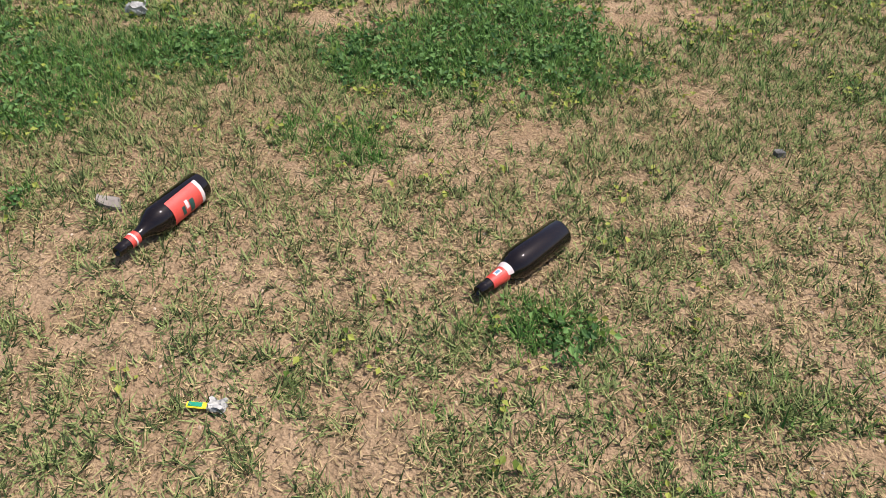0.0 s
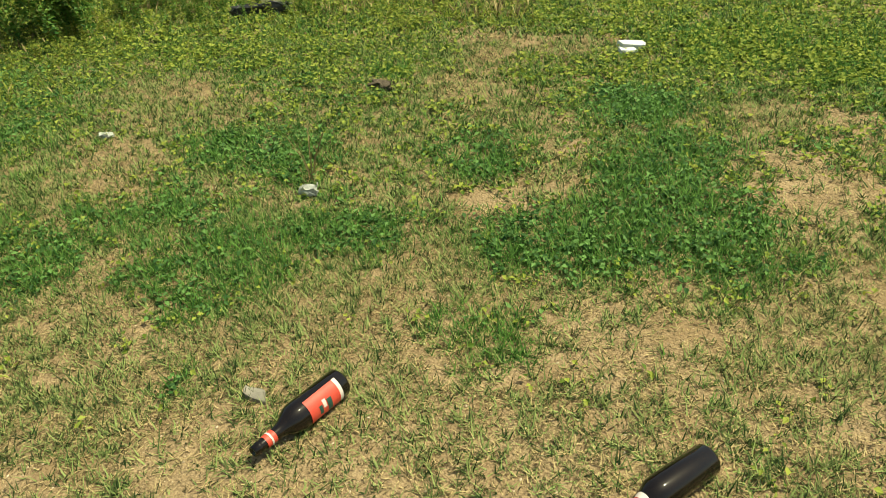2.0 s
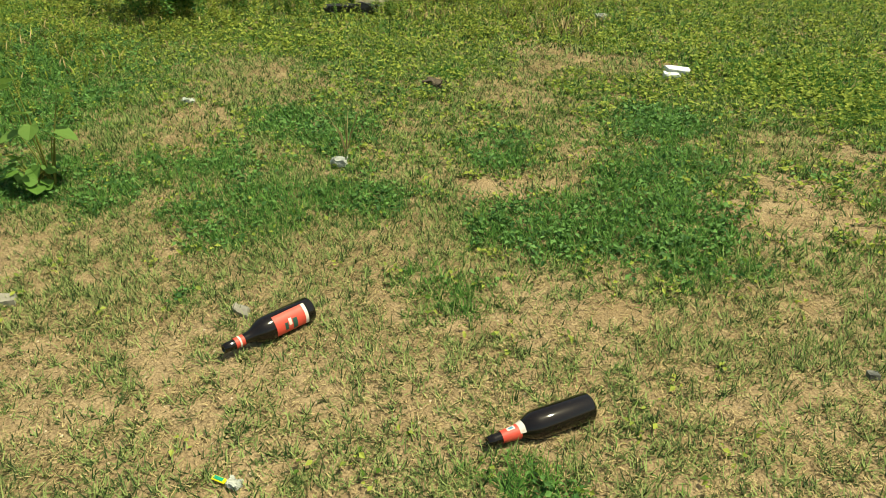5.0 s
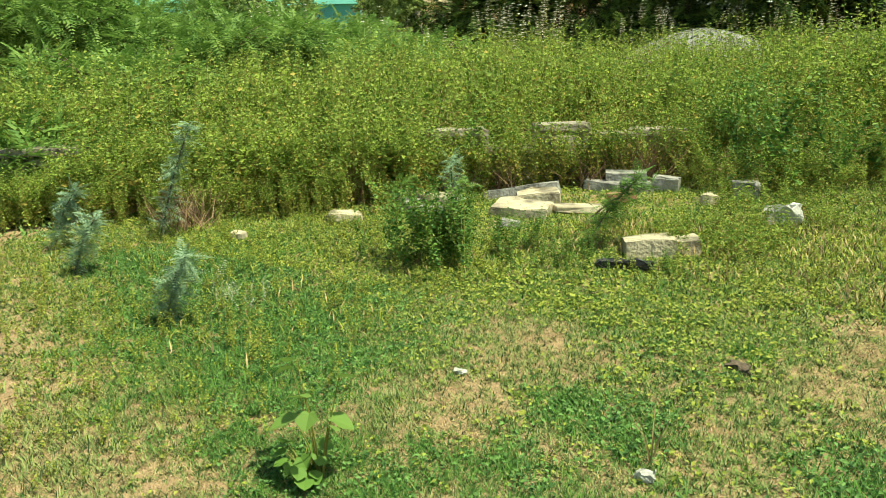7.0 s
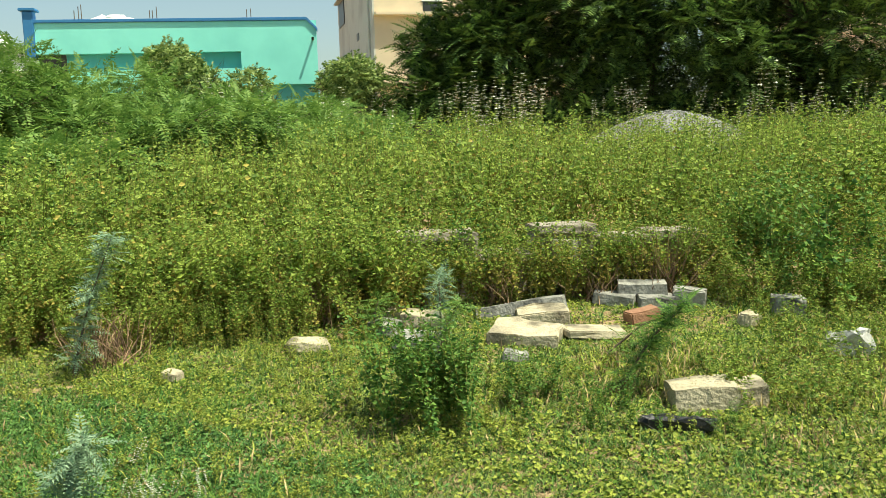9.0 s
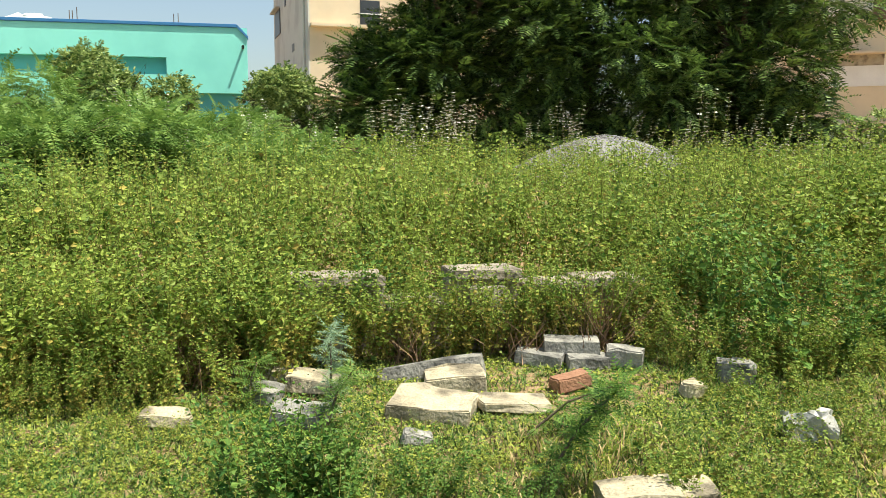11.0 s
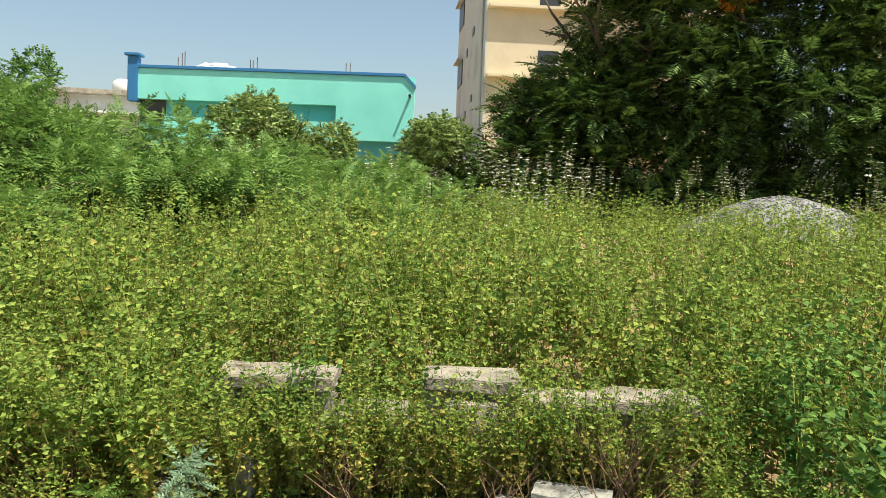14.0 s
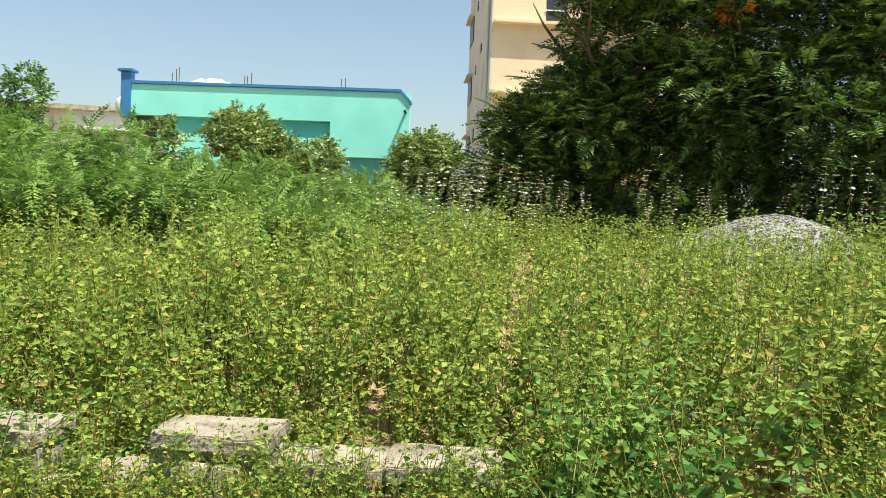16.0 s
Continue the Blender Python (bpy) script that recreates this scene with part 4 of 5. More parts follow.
for q, (x, y, w, h, n) in enumerate(((-13.6, 6.2, 1.9, 2.4, 4200), (-11.4, 8.4, 1.4, 1.5, 2400), (-16.2, 8.6, 2.2, 2.3, 2900), (-12.8, 10.4, 1.7, 1.6, 2300), (-10.8, 10.8, 1.4, 1.1, 1700), (-9.3, 5.6, 1.2, 1.2, 2000), (-18.0, 11.6, 2.4, 2.3, 2300),
                                     (-19.5, 14.5, 2.3, 2.2, 2000), (-7.4, 3.5, 0.8, 0.7, 900), (-14.8, 12.4, 1.8, 1.7, 1900), (-16.6, 15.6, 1.9, 1.7, 1700), (-12.4, 14.0, 1.5, 1.2, 1500))):
    feather_bush(x, y, w, h, n, 1.15, 100 + q)

BROAD = []
for q in range(3):
    r = np.random.default_rng(70 + q)
    v, f = leaves(np.stack([np.linspace(0.02, 0.3, 7), np.zeros(7), np.zeros(7)], 1), np.stack([np.full(7, 0.5), np.tile([1.0, -1.0], 4)[:7], r.normal(0.1, 0.3, 7)], 1), np.full(7, 0.17), np.full(7, 0.10), plain=True)
    BROAD.append((v, f, np.zeros(len(f), int)))


def leafy_bush(name, label, x, y, z0, wide, high, number, material, size=1.0, seed=0):
    r = np.random.default_rng(seed)
    ob = thing(name, label, "bush")
    wood, _ = limbs((x, y, 0.9), z0 - 0.9 + high, wide * 0.7, 5, 0.05, seed)
    part("branches", wood.mesh("branches", [M_BARK], True), ob)
    lobes = [(x + r.normal(0, wide * 0.33), y + r.normal(0, wide * 0.33), z0 + high * r.uniform(0.05, 0.8), wide * 0.28, wide * 0.28, high * 0.22) for _ in range(12)]
    s = crown(lobes, number, BROAD, size, 0.5)
    part("foliage", s.mesh("foliage", [material]), ob)
    return ob


leafy_bush("bush", "broad-leaved pale green bush before the turquoise building", -25.8, 18.0, 1.8, 2.5, 3.2, 5200, M_BUSHLEAF, 0.72, 3)
leafy_bush("bush", "dense dark green bush between the two buildings", -20.7, 20.4, 1.5, 2.0, 2.6, 3800, M_BUSHLEAF, 0.62, 4)
leafy_bush("bush", "green bush at the foot of the cream building", -5.9, 30.0, 1.0, 3.2, 1.9, 2400, M_BUSHLEAF, 0.7, 6)
leafy_bush("small_tree", "rounded green tree beyond the thicket", -31.6, 10.4, 3.0, 3.0, 3.4, 3000, M_WEEDDARK, 0.8, 5)

# a slim sapling in the middle distance
sap = thing("sapling", "slim bare-stemmed sapling with a small leafy tip", "sapling")
v, f = tube([(-13.5, 10.6, 0.9), (-13.55, 10.55, 2.2), (-13.75, 10.2, 3.1)], [0.025, 0.018, 0.006], 5)
part("stem", Soup().add(v, f).mesh("stem", [M_BARK], True), sap)
part("foliage", crown([(-13.7, 10.3, 2.75, 0.14, 0.14, 0.35)], 60, BROAD, 0.5).mesh("foliage", [M_BUSHLEAF]), sap)

# ---- gravel heap ----
gu = np.linspace(-1, 1, 80)
HX, HY = np.meshgrid(gu * 2.9, gu * 2.2, indexing="ij")
rr = np.hypot(HX / 2.8, HY / 2.1)
HZ = 1.16 * np.clip(1 - rr ** 1.6, 0, 1) + 0.05 * fbm(HX, HY, 3.0) * np.clip(1 - rr, 0, 1) ** 0.3 - 0.02
ii, jj = np.meshgrid(np.arange(79), np.arange(79), indexing="ij")
q4 = np.stack([ii * 80 + jj, (ii + 1) * 80 + jj, (ii + 1) * 80 + jj + 1, ii * 80 + jj + 1], -1).reshape(-1, 4)
heap = thing("gravel_heap", "grey heap of crushed stone among the weeds", "gravel heap", Matrix.Translation((-10.5, 22.2, 0.92)) @ Matrix.Rotation(0.6, 4, "Z"))
part("mound", Soup().add(np.stack([HX, HY, HZ], -1).reshape(-1, 3), q4).mesh("mound", [M_GRAVEL], True), heap)
k = 5000
a, ra = RNG.uniform(0, 6.28, k), np.sqrt(RNG.random(k)) * 0.98
s = Soup()
scatter(s, pebble, np.stack([2.8 * ra * np.cos(a), 2.1 * ra * np.sin(a), 1.16 * (1 - ra ** 1.6)], 1), a, RNG.uniform(0.015, 0.04, k))
tagged(part("crushed_stone", s.mesh("crushed_stone", [M_GRAVEL]), heap), kind="stuff")


# ---- low wall and rubble ----

def rubble(name, label, category, x, y, z, length, width, thick, turn, tilt=(0, 0), material=None, chip=0.02, seed=0, group=""):
    """A broken slab: an uneven outline, thickness, worn edges; its base corner rests at z."""
    r = random.Random(seed)
    bm = bmesh.new()
    corners = [(-1, -1), (1, -1), (1, 1), (-1, 1)]
    ring = []
    for k, (cx, cy) in enumerate(corners):
        nx_, ny_ = corners[(k + 1) % 4]
        j_ = 1 - r.uniform(0, 1) * chip * 9
        ring.append((cx * j_, cy * (1 - r.uniform(0, 1) * chip * 7)))
        for w in sorted(r.uniform(0.15, 0.85) for _ in range(2)):
            ring.append(((cx + (nx_ - cx) * w) * (1 - r.uniform(0, 1) * chip * 4), (cy + (ny_ - cy) * w) * (1 - r.uniform(0, 1) * chip * 4)))
    ring = [bm.verts.new((u * length / 2, w * width / 2, 0)) for u, w in ring]
    face = bm.faces.new(ring)
    up = bmesh.ops.extrude_face_region(bm, geom=[face])
    for v in up["geom"]:
        if isinstance(v, bmesh.types.BMVert):
            v.co.z += thick * (1 + r.uniform(-0.12, 0.06))
            v.co.x *= 0.97
            v.co.y *= 0.97
    bmesh.ops.recalc_face_normals(bm, faces=bm.faces[:])
    bmesh.ops.bevel(bm, geom=bm.edges[:], offset=min(0.008, thick * 0.12), segments=2, affect="EDGES", clamp_overlap=True)
    for v in bm.verts:
        v.co += noise.noise_vector(v.co * 9 + Vector((seed, 0, 0))) * chip * 0.75
    me = bm_mesh(name, bm, material or M_STONE)
    turnm = Euler((radians(tilt[0]), radians(tilt[1]), radians(turn))).to_matrix().to_4x4()
    low = min((turnm @ v.co).z for v in me.vertices)
    return thing(name, label, category, footing(x, y, z - low) @ turnm, group, me=me)


SL = "broken slabs before the low wall"
PALE, GREY = M_STONE, M_STONEGREY
for name, label, x, y, z, length, width, thick, turn, tilt, m, chip, seed in (
        ("stone_slab", "pale broken stone slab lying flat in the weeds", -4.18, 5.62, -0.01, 0.36, 0.34, 0.07, 38, (3, 2), PALE, 0.02, 1),
        ("stone_slab", "pale flat slab with a stained broken edge", -3.82, 5.64, -0.01, 0.33, 0.32, 0.07, 30, (-4, 3), PALE, 0.025, 2),
        ("stone_slab", "thick pale stone slab with stained face", -3.08, 5.77, -0.03, 0.47, 0.36, 0.10, 27, (4, 2), PALE, 0.02, 3),
        ("stone_slab", "pale stone slab under a tipped grey slab", -3.22, 6.15, -0.03, 0.36, 0.26, 0.11, 40, (4, -5), PALE, 0.02, 14),
        ("stone_slab", "long grey slab tipped up against another", -3.43, 6.20, -0.05, 0.66, 0.10, 0.11, 50, (-10, -6), GREY, 0.012, 4),
        ("stone_slab", "thin cream-coloured slab on bare earth", -2.80, 6.09, -0.02, 0.42, 0.30, 0.05, 42, (-2, 3), PALE, 0.03, 5),
        ("stone_slab", "small whitish slab standing upright", -4.03, 5.97, -0.02, 0.15, 0.05, 0.22, 20, (12, 14), GREY, 0.02, 12),
        ("concrete_block", "weathered grey block stacked on rubble", -2.95, 6.98, 0.065, 0.35, 0.16, 0.085, 33, (3, 0), GREY, 0.01, 7),
        ("concrete_block", "dark stained block under another", -3.08, 6.82, -0.01, 0.30, 0.16, 0.08, 24, (0, 5), GREY, 0.012, 8),
        ("concrete_block", "dark stained block under another", -2.82, 6.95, -0.01, 0.26, 0.17, 0.08, 40, (3, 0), GREY, 0.012, 9),
        ("concrete_block", "weathered concrete block lying in the grass", -1.77, 5.42, -0.02, 0.32, 0.24, 0.13, 40, (0, -3), PALE, 0.008, 19),
        ("concrete_block", "broken pale half of a concrete block", -1.62, 5.60, -0.02, 0.17, 0.20, 0.12, 44, (3, -3), PALE, 0.014, 22)):
    rubble(name, label, name.replace("_", " "), x, y, z, length, width, thick, turn, tilt, m, chip, seed, "broken slabs before the low wall")
rubble("brick", "single red-brown brick on bare earth", "brick", -2.69, 6.52, 0.0, 0.23, 0.11, 0.08, 62, (0, -8), M_BRICK, 0.006, 6)
for label, x, y, length, width, thick, turn, m, seed in (
        ("pale broken rock beside stacked blocks", -2.66, 7.12, 0.25, 0.16, 0.11, 20, GREY, 10), ("grey rock at the edge of the weeds", -2.02, 7.22, 0.22, 0.15, 0.13, 30, GREY, 11),
        ("small tan rock in dry grass", -2.12, 6.83, 0.15, 0.10, 0.07, 60, PALE, 23), ("grey rock half hidden in the grass", -3.48, 5.22, 0.30, 0.20, 0.09, 30, GREY, 13),
        ("flat grey rock among seedlings", -3.88, 5.34, 0.22, 0.16, 0.07, 10, GREY, 24), ("pale broken rock in the weeds", -3.99, 4.80, 0.28, 0.14, 0.06, 40, PALE, 25),
        ("small pale stone in the grass", -4.18, 4.01, 0.13, 0.10, 0.06, 10, PALE, 15), ("small grey stone in the grass", -2.87, 5.40, 0.16, 0.10, 0.05, 35, GREY, 26),
        ("flat grey stone on the soil", -0.69, 1.86, 0.085, 0.06, 0.02, 30, M_WALL, 16), ("flat tan stone beside a bottle", -0.03, 2.19, 0.065, 0.045, 0.016, 10, M_WALL, 17),
        ("small grey stone in the turf", 1.60, 2.80, 0.03, 0.022, 0.018, 30, GREY, 18), ("white stone with a dark split in the turf", 0.41, 4.97, 0.13, 0.06, 0.035, 12, M_WHITE, 20), ("white stone with a dark split in the turf", 0.41, 4.89, 0.09, 0.05, 0.028, 20, M_WHITE, 21)):
    rubble("rock", label, "rock", x, y, -0.006, length, width, thick, turn, (3, 4), m, 0.03, seed)

low_wall = tagged(new("wall_low"), "broken low concrete wall overgrown with weeds", "wall", kind="structure")
low_wall.matrix_basis = footing(*WALL_FOOT) @ Matrix.Rotation(WALL_TURN, 4, "Z")
for q, (u0, u1, z) in enumerate(((-4.3, -3.55, 0.47), (-3.548, -2.85, 0.48), (-0.098, 0.48, 0.49), (0.482, 0.90, 0.32), (0.902, 1.38, 0.51), (1.382, 1.80, 0.41), (1.802, 2.25, 0.43))):
    part("stone_course", box("stone_course", u0, u1, -0.10, 0.12, -0.12, z - 0.065, M_WALL, 0.01, 0.025, q), low_wall)
    part("coping_slab", box("coping_slab", u0 + 0.002, u1 - 0.004, -0.16, 0.20, z - 0.062, z, M_COPING, 0.012, 0.016, q + 9), low_wall)
part("pillar", box("pillar", 1.02, 1.26, -0.20, -0.12, -0.12, 0.40, M_WALL, 0.01, 0.03, 31), low_wall, "grey upright stone under the coping")


# ---- bottles ----
R_BOTTLE = 0.037
OUT = [(0.0, 0.0), (0.0, 0.028), (0.004, 0.034), (0.010, R_BOTTLE), (0.150, R_BOTTLE), (0.166, 0.0345), (0.182, 0.027), (0.196, 0.019), (0.210, 0.0155), (0.262, 0.0135)]


def beer_bottle(base, neck, z, turn, labels, label):
    d = Vector((neck[0] - base[0], neck[1] - base[1], 0))
    at = Matrix.Translation((base[0], base[1], z + float(level(*base)))) @ Matrix.Rotation(math.atan2(d.y, d.x), 4, "Z") @ Matrix.Rotation(radians(2.5), 4, "Y") @ Matrix.Rotation(radians(turn), 4, "X")
    ob = thing("beer_bottle", label, "bottle", at, "beer bottles on the grass")
    part("body", lathe("body", OUT, M_BOTTLE, 40), ob, "dark brown glass body")
    part("mouth", lathe("mouth", [(0.260, 0.0), (0.260, 0.0132), (0.263, 0.0142), (0.270, 0.0142), (0.272, 0.0128), (0.283, 0.0126), (0.284, 0.0095), (0.270, 0.0088), (0.269, 0.0)], M_BOTTLE, 24), ob, "dark glass mouth with ring")
    for name, x0, x1, r0, r1, a0, a1, m, tag in labels:
        s = Soup()
        n = 18
        a = np.radians(np.linspace(a0, a1, n))
        rows = []
        for x, r in ((x0, r0), (x1, r1)):
            rows.append(np.stack([np.full(n, x), r * np.cos(a), r * np.sin(a)], 1))
        j = np.arange(n - 1)
        s.add(np.concatenate(rows), np.stack([j, j + 1, j + 1 + n, j + n], 1))
        part(name, s.mesh(name, [m], True), ob, tag)
    return ob


RL = R_BOTTLE + 0.0008
beer_bottle((0.168, 2.262), (0.088, 2.000), 0.040, 0, (
    ("label", 0.040, 0.135, RL, RL, -28, 72, M_LABEL, "red paper label"),
    ("label_band", 0.030, 0.040, RL, RL, -28, 72, M_LABELPALE, "pale band of the label"),
    ("print_bar", 0.085, 0.095, RL + 0.0006, RL + 0.0006, 5, 35, M_LABELPALE, "pale unreadable print"),
    ("print_bar", 0.068, 0.082, RL + 0.0006, RL + 0.0006, -20, 28, M_LABELDARK, "dark green unreadable print"),
    ("print_bar", 0.098, 0.108, RL + 0.0006, RL + 0.0006, -10, 22, M_LABELDARK, "dark green unreadable print"),
    ("neck_label", 0.222, 0.250, 0.0160, 0.0151, -60, 200, M_LABEL, "red neck label"),
    ("neck_band", 0.233, 0.238, 0.0165, 0.0162, -60, 200, M_LABELPALE, "pale stripe")), "dark brown beer bottle with red label lying on grass")
beer_bottle((1.025, 2.275), (0.857, 2.035), 0.038, 0, (
    ("neck_label", 0.200, 0.248, 0.0192, 0.0150, -60, 210, M_LABEL, "torn red neck label"),
    ("neck_band", 0.190, 0.204, 0.0228, 0.0190, 20, 150, M_LABELPALE, "torn pale paper edge"),
    ("print_spot", 0.212, 0.232, 0.0186, 0.0168, 70, 110, M_LABELPALE, "pale oval emblem"),
    ("print_spot", 0.216, 0.228, 0.0190, 0.0176, 78, 100, M_LABELBLUE, "blue emblem centre")), "dark brown beer bottle without main label lying on grass")




# ---- litter ----
def crumple(name, label, category, x, y, z, sx, sy, sz, material, seed, turn=0.0, cuts=5):
    """A crushed sheet with thickness and folds."""
    bm = bmesh.new()
    bmesh.ops.create_cube(bm, size=1)
    bmesh.ops.subdivide_edges(bm, edges=bm.edges[:], cuts=cuts, use_grid_fill=True)
    for v in bm.verts:
        p = v.co.copy()
        f = noise.noise_vector(p * 2.6 + Vector((seed * 3.1, seed, 0)))
        v.co = Vector(((p.x + 0.30 * f.x) * sx, (p.y + 0.30 * f.y) * sy, max(0.0, p.z + 0.5 + 0.8 * f.z) * sz))
    return thing(name, label, category, footing(x, y, z) @ Matrix.Rotation(turn, 4, "Z"), me=bm_mesh(name, bm, material))


crumple("crushed_cup", "crushed translucent plastic cup on the grass", "cup", -0.40, 3.16, 0.006, 0.055, 0.034, 0.03, M_PLASTIC, 2, 0.3)
crumple("paper_scrap", "white paper scrap on the turf", "litter", -1.45, 3.38, 0.006, 0.055, 0.03, 0.014, M_PLASTIC, 3)
crumple("paper_scrap", "small white paper scrap on the turf", "litter", -0.31, 5.73, 0.01, 0.06, 0.05, 0.03, M_PLASTIC, 4)
crumple("plastic_bag", "crumpled white plastic bag in the grass", "litter", -1.46, 6.63, 0.01, 0.20, 0.13, 0.10, M_PLASTIC, 5, 0.5)
crumple("plastic_sheet", "black plastic sheet beside the concrete block", "litter", -1.73, 5.06, 0.0, 0.28, 0.09, 0.06, M_BLACKPLASTIC, 6, 0.4)
crumple("plastic_scrap", "clear plastic scrap on the soil", "litter", 0.43, 1.655, 0.004, 0.03, 0.022, 0.012, M_PLASTIC, 7)
crumple("dark_leaf_litter", "clump of dark dead leaves by a small hollow", "litter", -0.57, 4.17, 0.002, 0.10, 0.05, 0.03, M_BARK, 8)
sachet = thing("sachet", "small yellow and green foil sachet on soil", "litter", footing(0.395, 1.645, 0.014) @ Matrix.Rotation(0.05, 4, "Z") @ Matrix.Rotation(0.15, 4, "X"))
part("wrapper", box("wrapper", -0.019, 0.019, -0.007, 0.007, 0.0, 0.0025, M_WRAPYELLOW, 0.001), sachet)
part("print_panel", box("print_panel", -0.015, 0.011, -0.004, 0.005, 0.0027, 0.0037, M_WRAPGREEN), sachet, "green printed panel")


# ---- single plants in the open ----
def rosette(name, label, x, y, high, leaf, n, material, seed, spread=0.5):
    """A small plant of single leaves, each on its own stem."""
    r = np.random.default_rng(seed)
    ob = thing(name, label, "plant", footing(x, y))
    for k in range(n):
        a = r.uniform(0, 6.28)
        top = np.array([high * spread * np.cos(a) * r.uniform(0.2, 1), high * spread * np.sin(a) * r.uniform(0.2, 1), high * r.uniform(0.35, 1.0)])
        root = np.array([0, 0, -0.02])
        part("stem", Soup().add(*tube([root, (root + top) / 2 + [0, 0, 0.03], top], [0.004, 0.003, 0.0015], 4)).mesh("stem", [M_STEM], True), ob)
        size, tip = leaf * r.uniform(0.6, 1.15), r.uniform(-0.7, 0.1)
        out = unit(np.array([np.cos(a), np.sin(a), tip]))
        side = unit(np.cross(out, [r.normal(0, 0.4), r.normal(0, 0.4), 1.0]))
        up = np.cross(side, out)
        th = np.linspace(-2.75, 2.75, 15)
        rad = size * 0.55 * (1 + 0.30 * np.cos(th) + 0.10 * np.cos(5 * th))
        rim = top + out * (rad * np.cos(th) + size * 0.25)[:, None] + side * (rad * np.sin(th))[:, None] + up * (np.abs(np.sin(th)) * size * 0.14 - (rad * np.cos(th)) ** 2 * 1.2)[:, None]
        j = np.arange(14)
        part("leaf", Soup().add(np.concatenate([top[None], rim]), np.stack([np.zeros(14, int), j + 1, j + 2], 1)).mesh("leaf", [material]), ob)
    return ob


rosette("castor_seedling", "young broad-leaved plant with pale green leaves", -1.22, 2.46, 0.42, 0.085, 8, M_FEATHER, 1, 0.24)
rosette("broadleaf_plant", "small dark broad-leaved plant in the turf", -1.27, 2.42, 0.11, 0.05, 26, M_WEEDDARK, 2, 0.9)


def shrub(name, label, x, y, high, number, kinds, mats, seed, wide=0.25):
    s = Soup()
    r = np.random.default_rng(seed)
    for k in range(number):
        scatter(s, kinds[k % len(kinds)], np.array([[r.normal(0, wide), r.normal(0, wide), -0.01]]), r.uniform(0, 6, 1), high * r.uniform(0.6, 1.1, 1), 0.25)
    ob = thing(name, label, "shrub", footing(x, y))
    v, f, slots = s.arrays()
    for title, pick in (("stem", slots == 2), ("foliage", slots != 2)):
        tagged(part(title, Soup().add(v, f[pick], slots[pick]).mesh(title, mats), ob), kind="stuff")
    return ob


DARKS = [M_WEEDDARK, M_HERB, M_STEM, M_SEED]
for label, x, y, high, number, seed, wide in (
        ("dense dark green shrub standing in the grass", -2.66, 4.45, 0.50, 34, 1, 0.15), ("low dark green shrub in the grass", -2.06, 4.88, 0.26, 18, 2, 0.14), ("small dark green plant in the grass", -3.45, 3.55, 0.17, 9, 3, 0.08),
        ("small green plant beside the concrete block", -1.40, 5.10, 0.18, 9, 4, 0.08), ("thin dark green shrub beside a denser one", -2.50, 4.86, 0.36, 12, 8, 0.10), ("tall dark green weed before the low wall", -4.15, 6.25, 0.70, 9, 6, 0.14),
        ("tall dark green weed at the thicket's edge", -1.85, 7.65, 0.80, 14, 5, 0.28), ("tall dark green weed at the thicket's edge", -1.55, 8.05, 0.84, 11, 7, 0.28), ("tall dark green weed in the thicket", -2.35, 7.75, 0.88, 8, 9, 0.24)):
    shrub("dark_shrub", label, x, y, high, number, DARK, DARKS, seed, wide)
shrub("flowering_weed", "pale weed with tiny white flower heads in turf", -2.75, 3.15, 0.20, 12, SPIKY, [M_HERB, M_YELLOW, M_STEM, M_SEED], 11, 0.12)


def feather_sapling(x, y, tip, number, seed, material=M_BLUEGREEN, label="leaning blue-green feathery seedling"):
    """A thin leaning stem with feathery leaves."""
    r = np.random.default_rng(seed)
    ob = thing("feathery_seedling", label, "seedling", footing(x, y), group="feathery seedlings")
    o, e = np.array([0, 0, -0.02]), np.array(tip, float)
    m = (o + e) / 2 + [0, 0, 0.06]
    part("stem", Soup().add(*tube([o, m, e], [0.008, 0.006, 0.003], 5)).mesh("stem", [M_BARK], True), ob)
    number = int(number * 1.5)
    u = r.uniform(0.12, 1.05, number)[:, None]
    pos = o * (1 - u) ** 2 + 2 * m * u * (1 - u) + e * u ** 2
    s = Soup()
    place_fronds(s, FINE[seed % 3], pos, r.normal(0, 1, (number, 3)) * [1, 1, 0.5] + [0, 0, 0.2], r.uniform(0.26, 0.50, number))
    part("fronds", s.mesh("fronds", [material]), ob)
    return ob


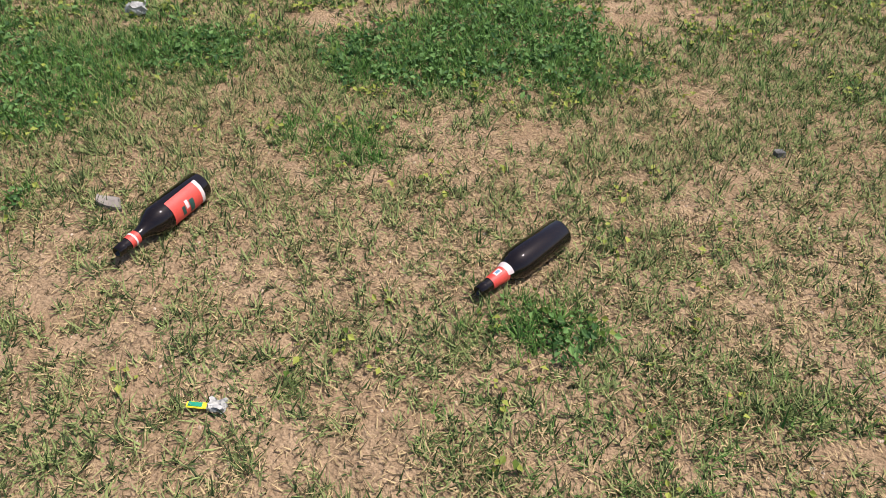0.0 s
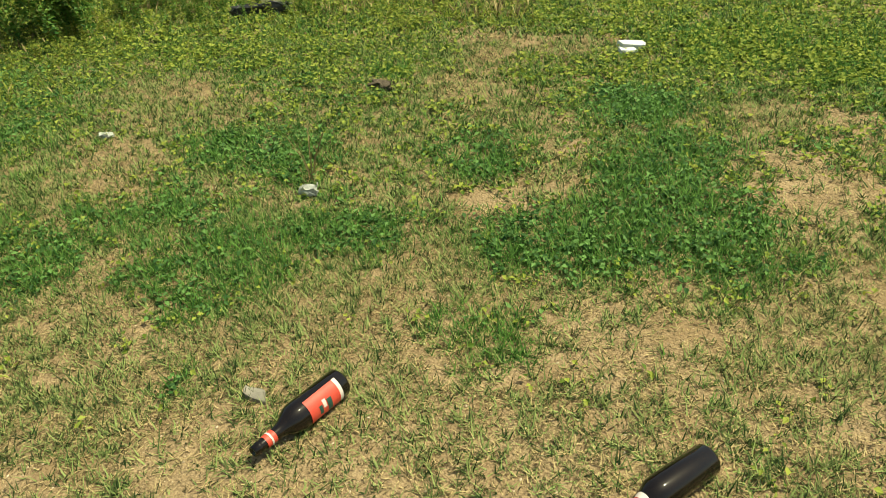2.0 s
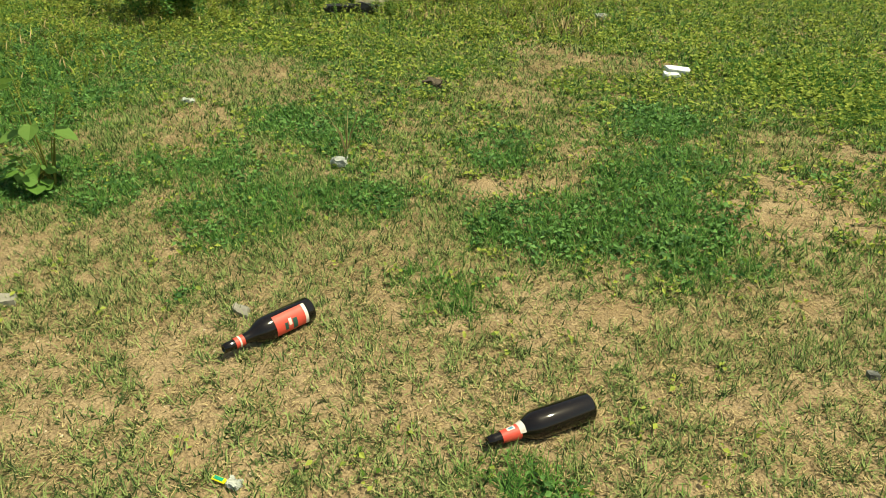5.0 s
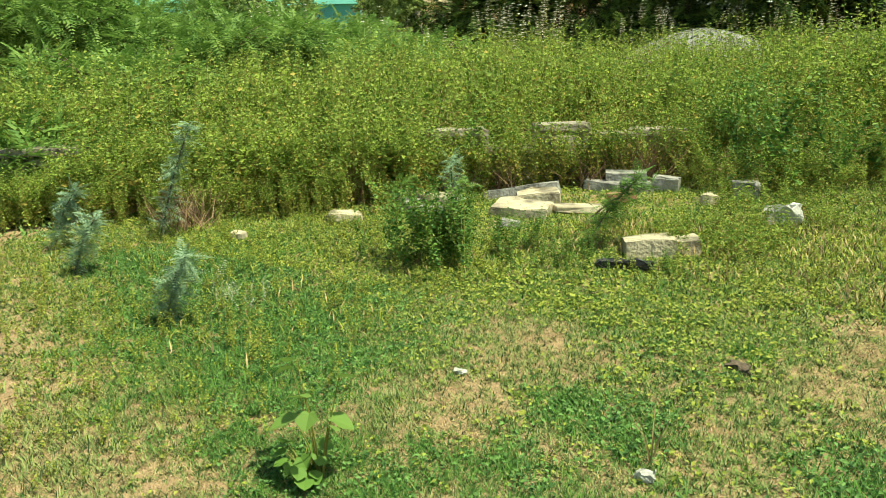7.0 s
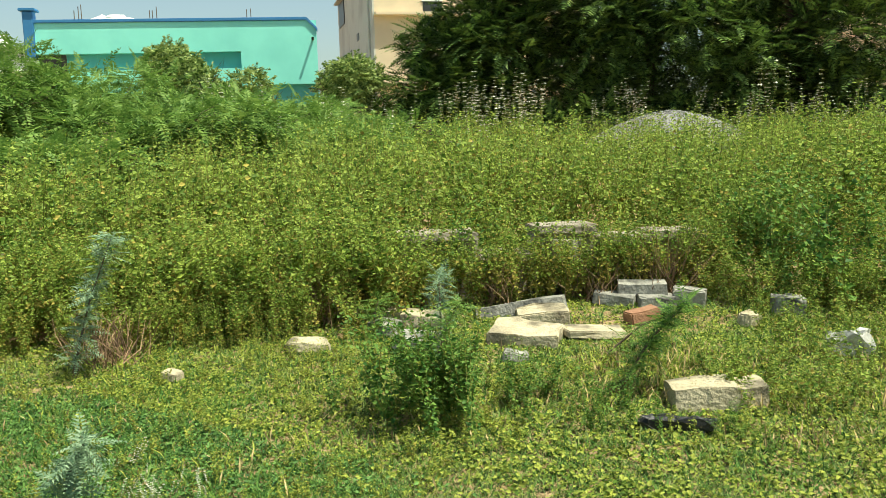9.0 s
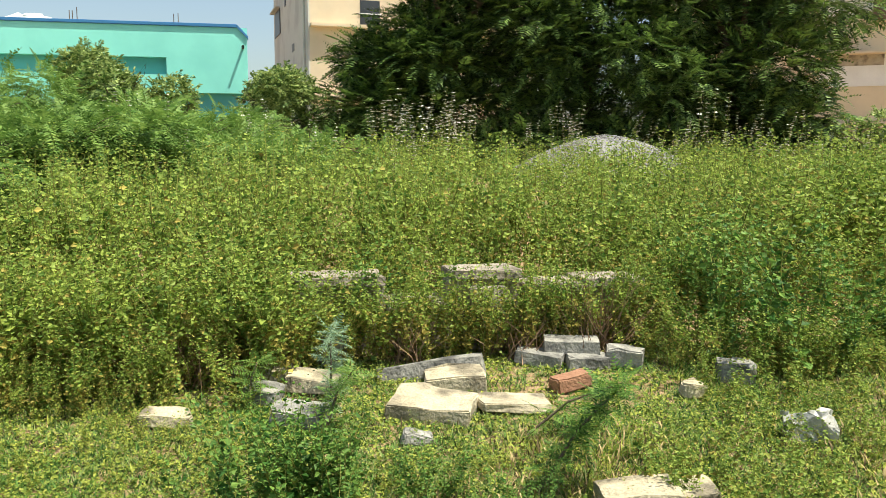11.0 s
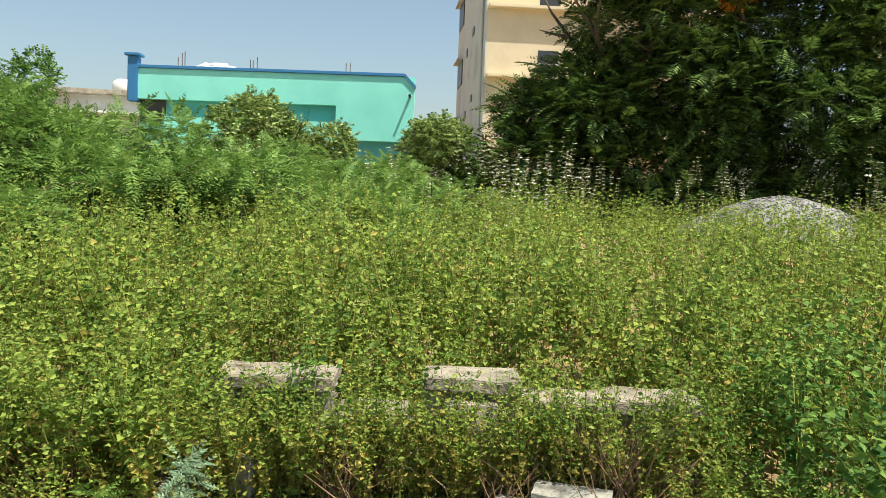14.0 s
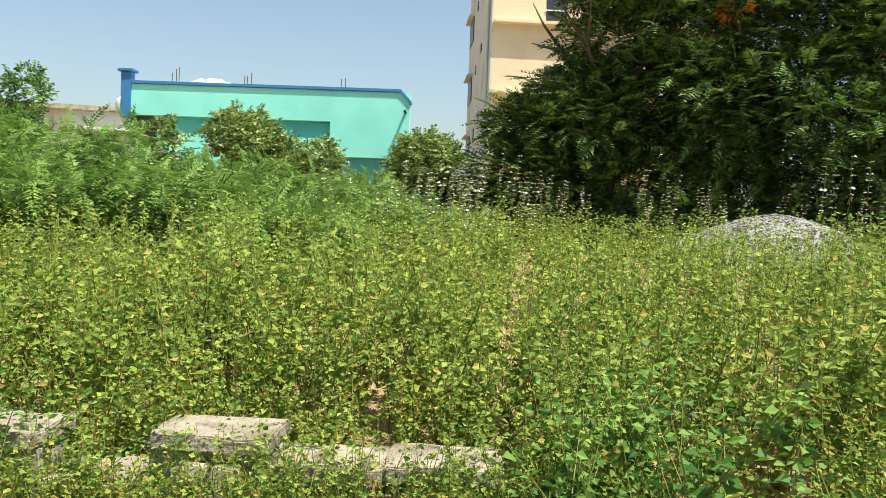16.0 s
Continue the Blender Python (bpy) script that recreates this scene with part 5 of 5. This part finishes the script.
feather_sapling(-3.06, 2.86, (0.18, 0.05, 0.36), 110, 1)
feather_sapling(-2.17, 5.27, (0.26, 0.26, 0.46), 120, 2, M_WEEDDARK, "leaning dark green feathery seedling")
feather_sapling(-2.55, 5.75, (0.36, 0.32, 0.26), 40, 3, M_WEEDDARK, "low feathery seedling among rubble")
feather_sapling(-3.46, 5.42, (-0.08, 0.08, 0.40), 60, 4, M_BLUEGREEN)
feather_sapling(-3.30, 5.20, (0.08, 0.12, 0.30), 45, 5, M_FEATHER, "pale green feathery seedling among rubble")
feather_sapling(-3.80, 5.15, (-0.05, 0.12, 0.24), 40, 6, M_FEATHER, "pale green feathery seedling among rubble")
feather_sapling(-4.66, 3.66, (0.20, 0.20, 0.78), 130, 7)
feather_sapling(-4.30, 2.90, (0.18, 0.10, 0.36), 90, 8)
feather_sapling(-5.00, 3.05, (0.20, 0.12, 0.42), 110, 9)


def dry_clump(x, y, high, number, seed):
    """Dead stalks fanning out of one root."""
    r = np.random.default_rng(seed)
    s = Soup()
    for k in range(number):
        a, t = r.uniform(0, 6.28), r.uniform(0.15, 1.0)
        o = np.array([r.normal(0, 0.09), r.normal(0, 0.09), 0])
        e = o + [high * 0.75 * t * np.cos(a), high * 0.75 * t * np.sin(a), high * r.uniform(0.4, 1.0)]
        s.add(*tube([o, (o + e) / 2 + r.normal(0, 0.03, 3), e], [0.004, 0.003, 0.0012], 3))
    ob = thing("dead_weed_clump", "clump of dead reddish-brown weed stalks", "dead plant", footing(x, y), group="dead weed clumps")
    tagged(part("stalk", s.mesh("stalk", [M_DRYSTEM]), ob), kind="stuff")


for q, (x, y, h, n) in enumerate(((-2.95, 7.30, 0.50, 170), (-4.45, 5.25, 0.40, 150), (-4.65, 5.45, 0.36, 90), (-3.75, 6.35, 0.36, 80), (-3.30, 6.85, 0.36, 80), (-4.75, 3.95, 0.34, 90))):
    dry_clump(x, y, h, n, 40 + q)
twig = thing("dry_twig", "dry forked straw-coloured weed standing in the turf", "dead plant", footing(-0.45, 3.28))
r = np.random.default_rng(9)
for k in range(9):
    a = r.uniform(0, 6.28)
    bough = tube([(0, 0, -0.01), (0.025 * np.cos(a), 0.025 * np.sin(a), 0.09), (0.07 * np.cos(a), 0.07 * np.sin(a), r.uniform(0.11, 0.20))], [0.003, 0.002, 0.001], 4)
    part("twig", Soup().add(*bough).mesh("twig", [M_DRY]), twig)
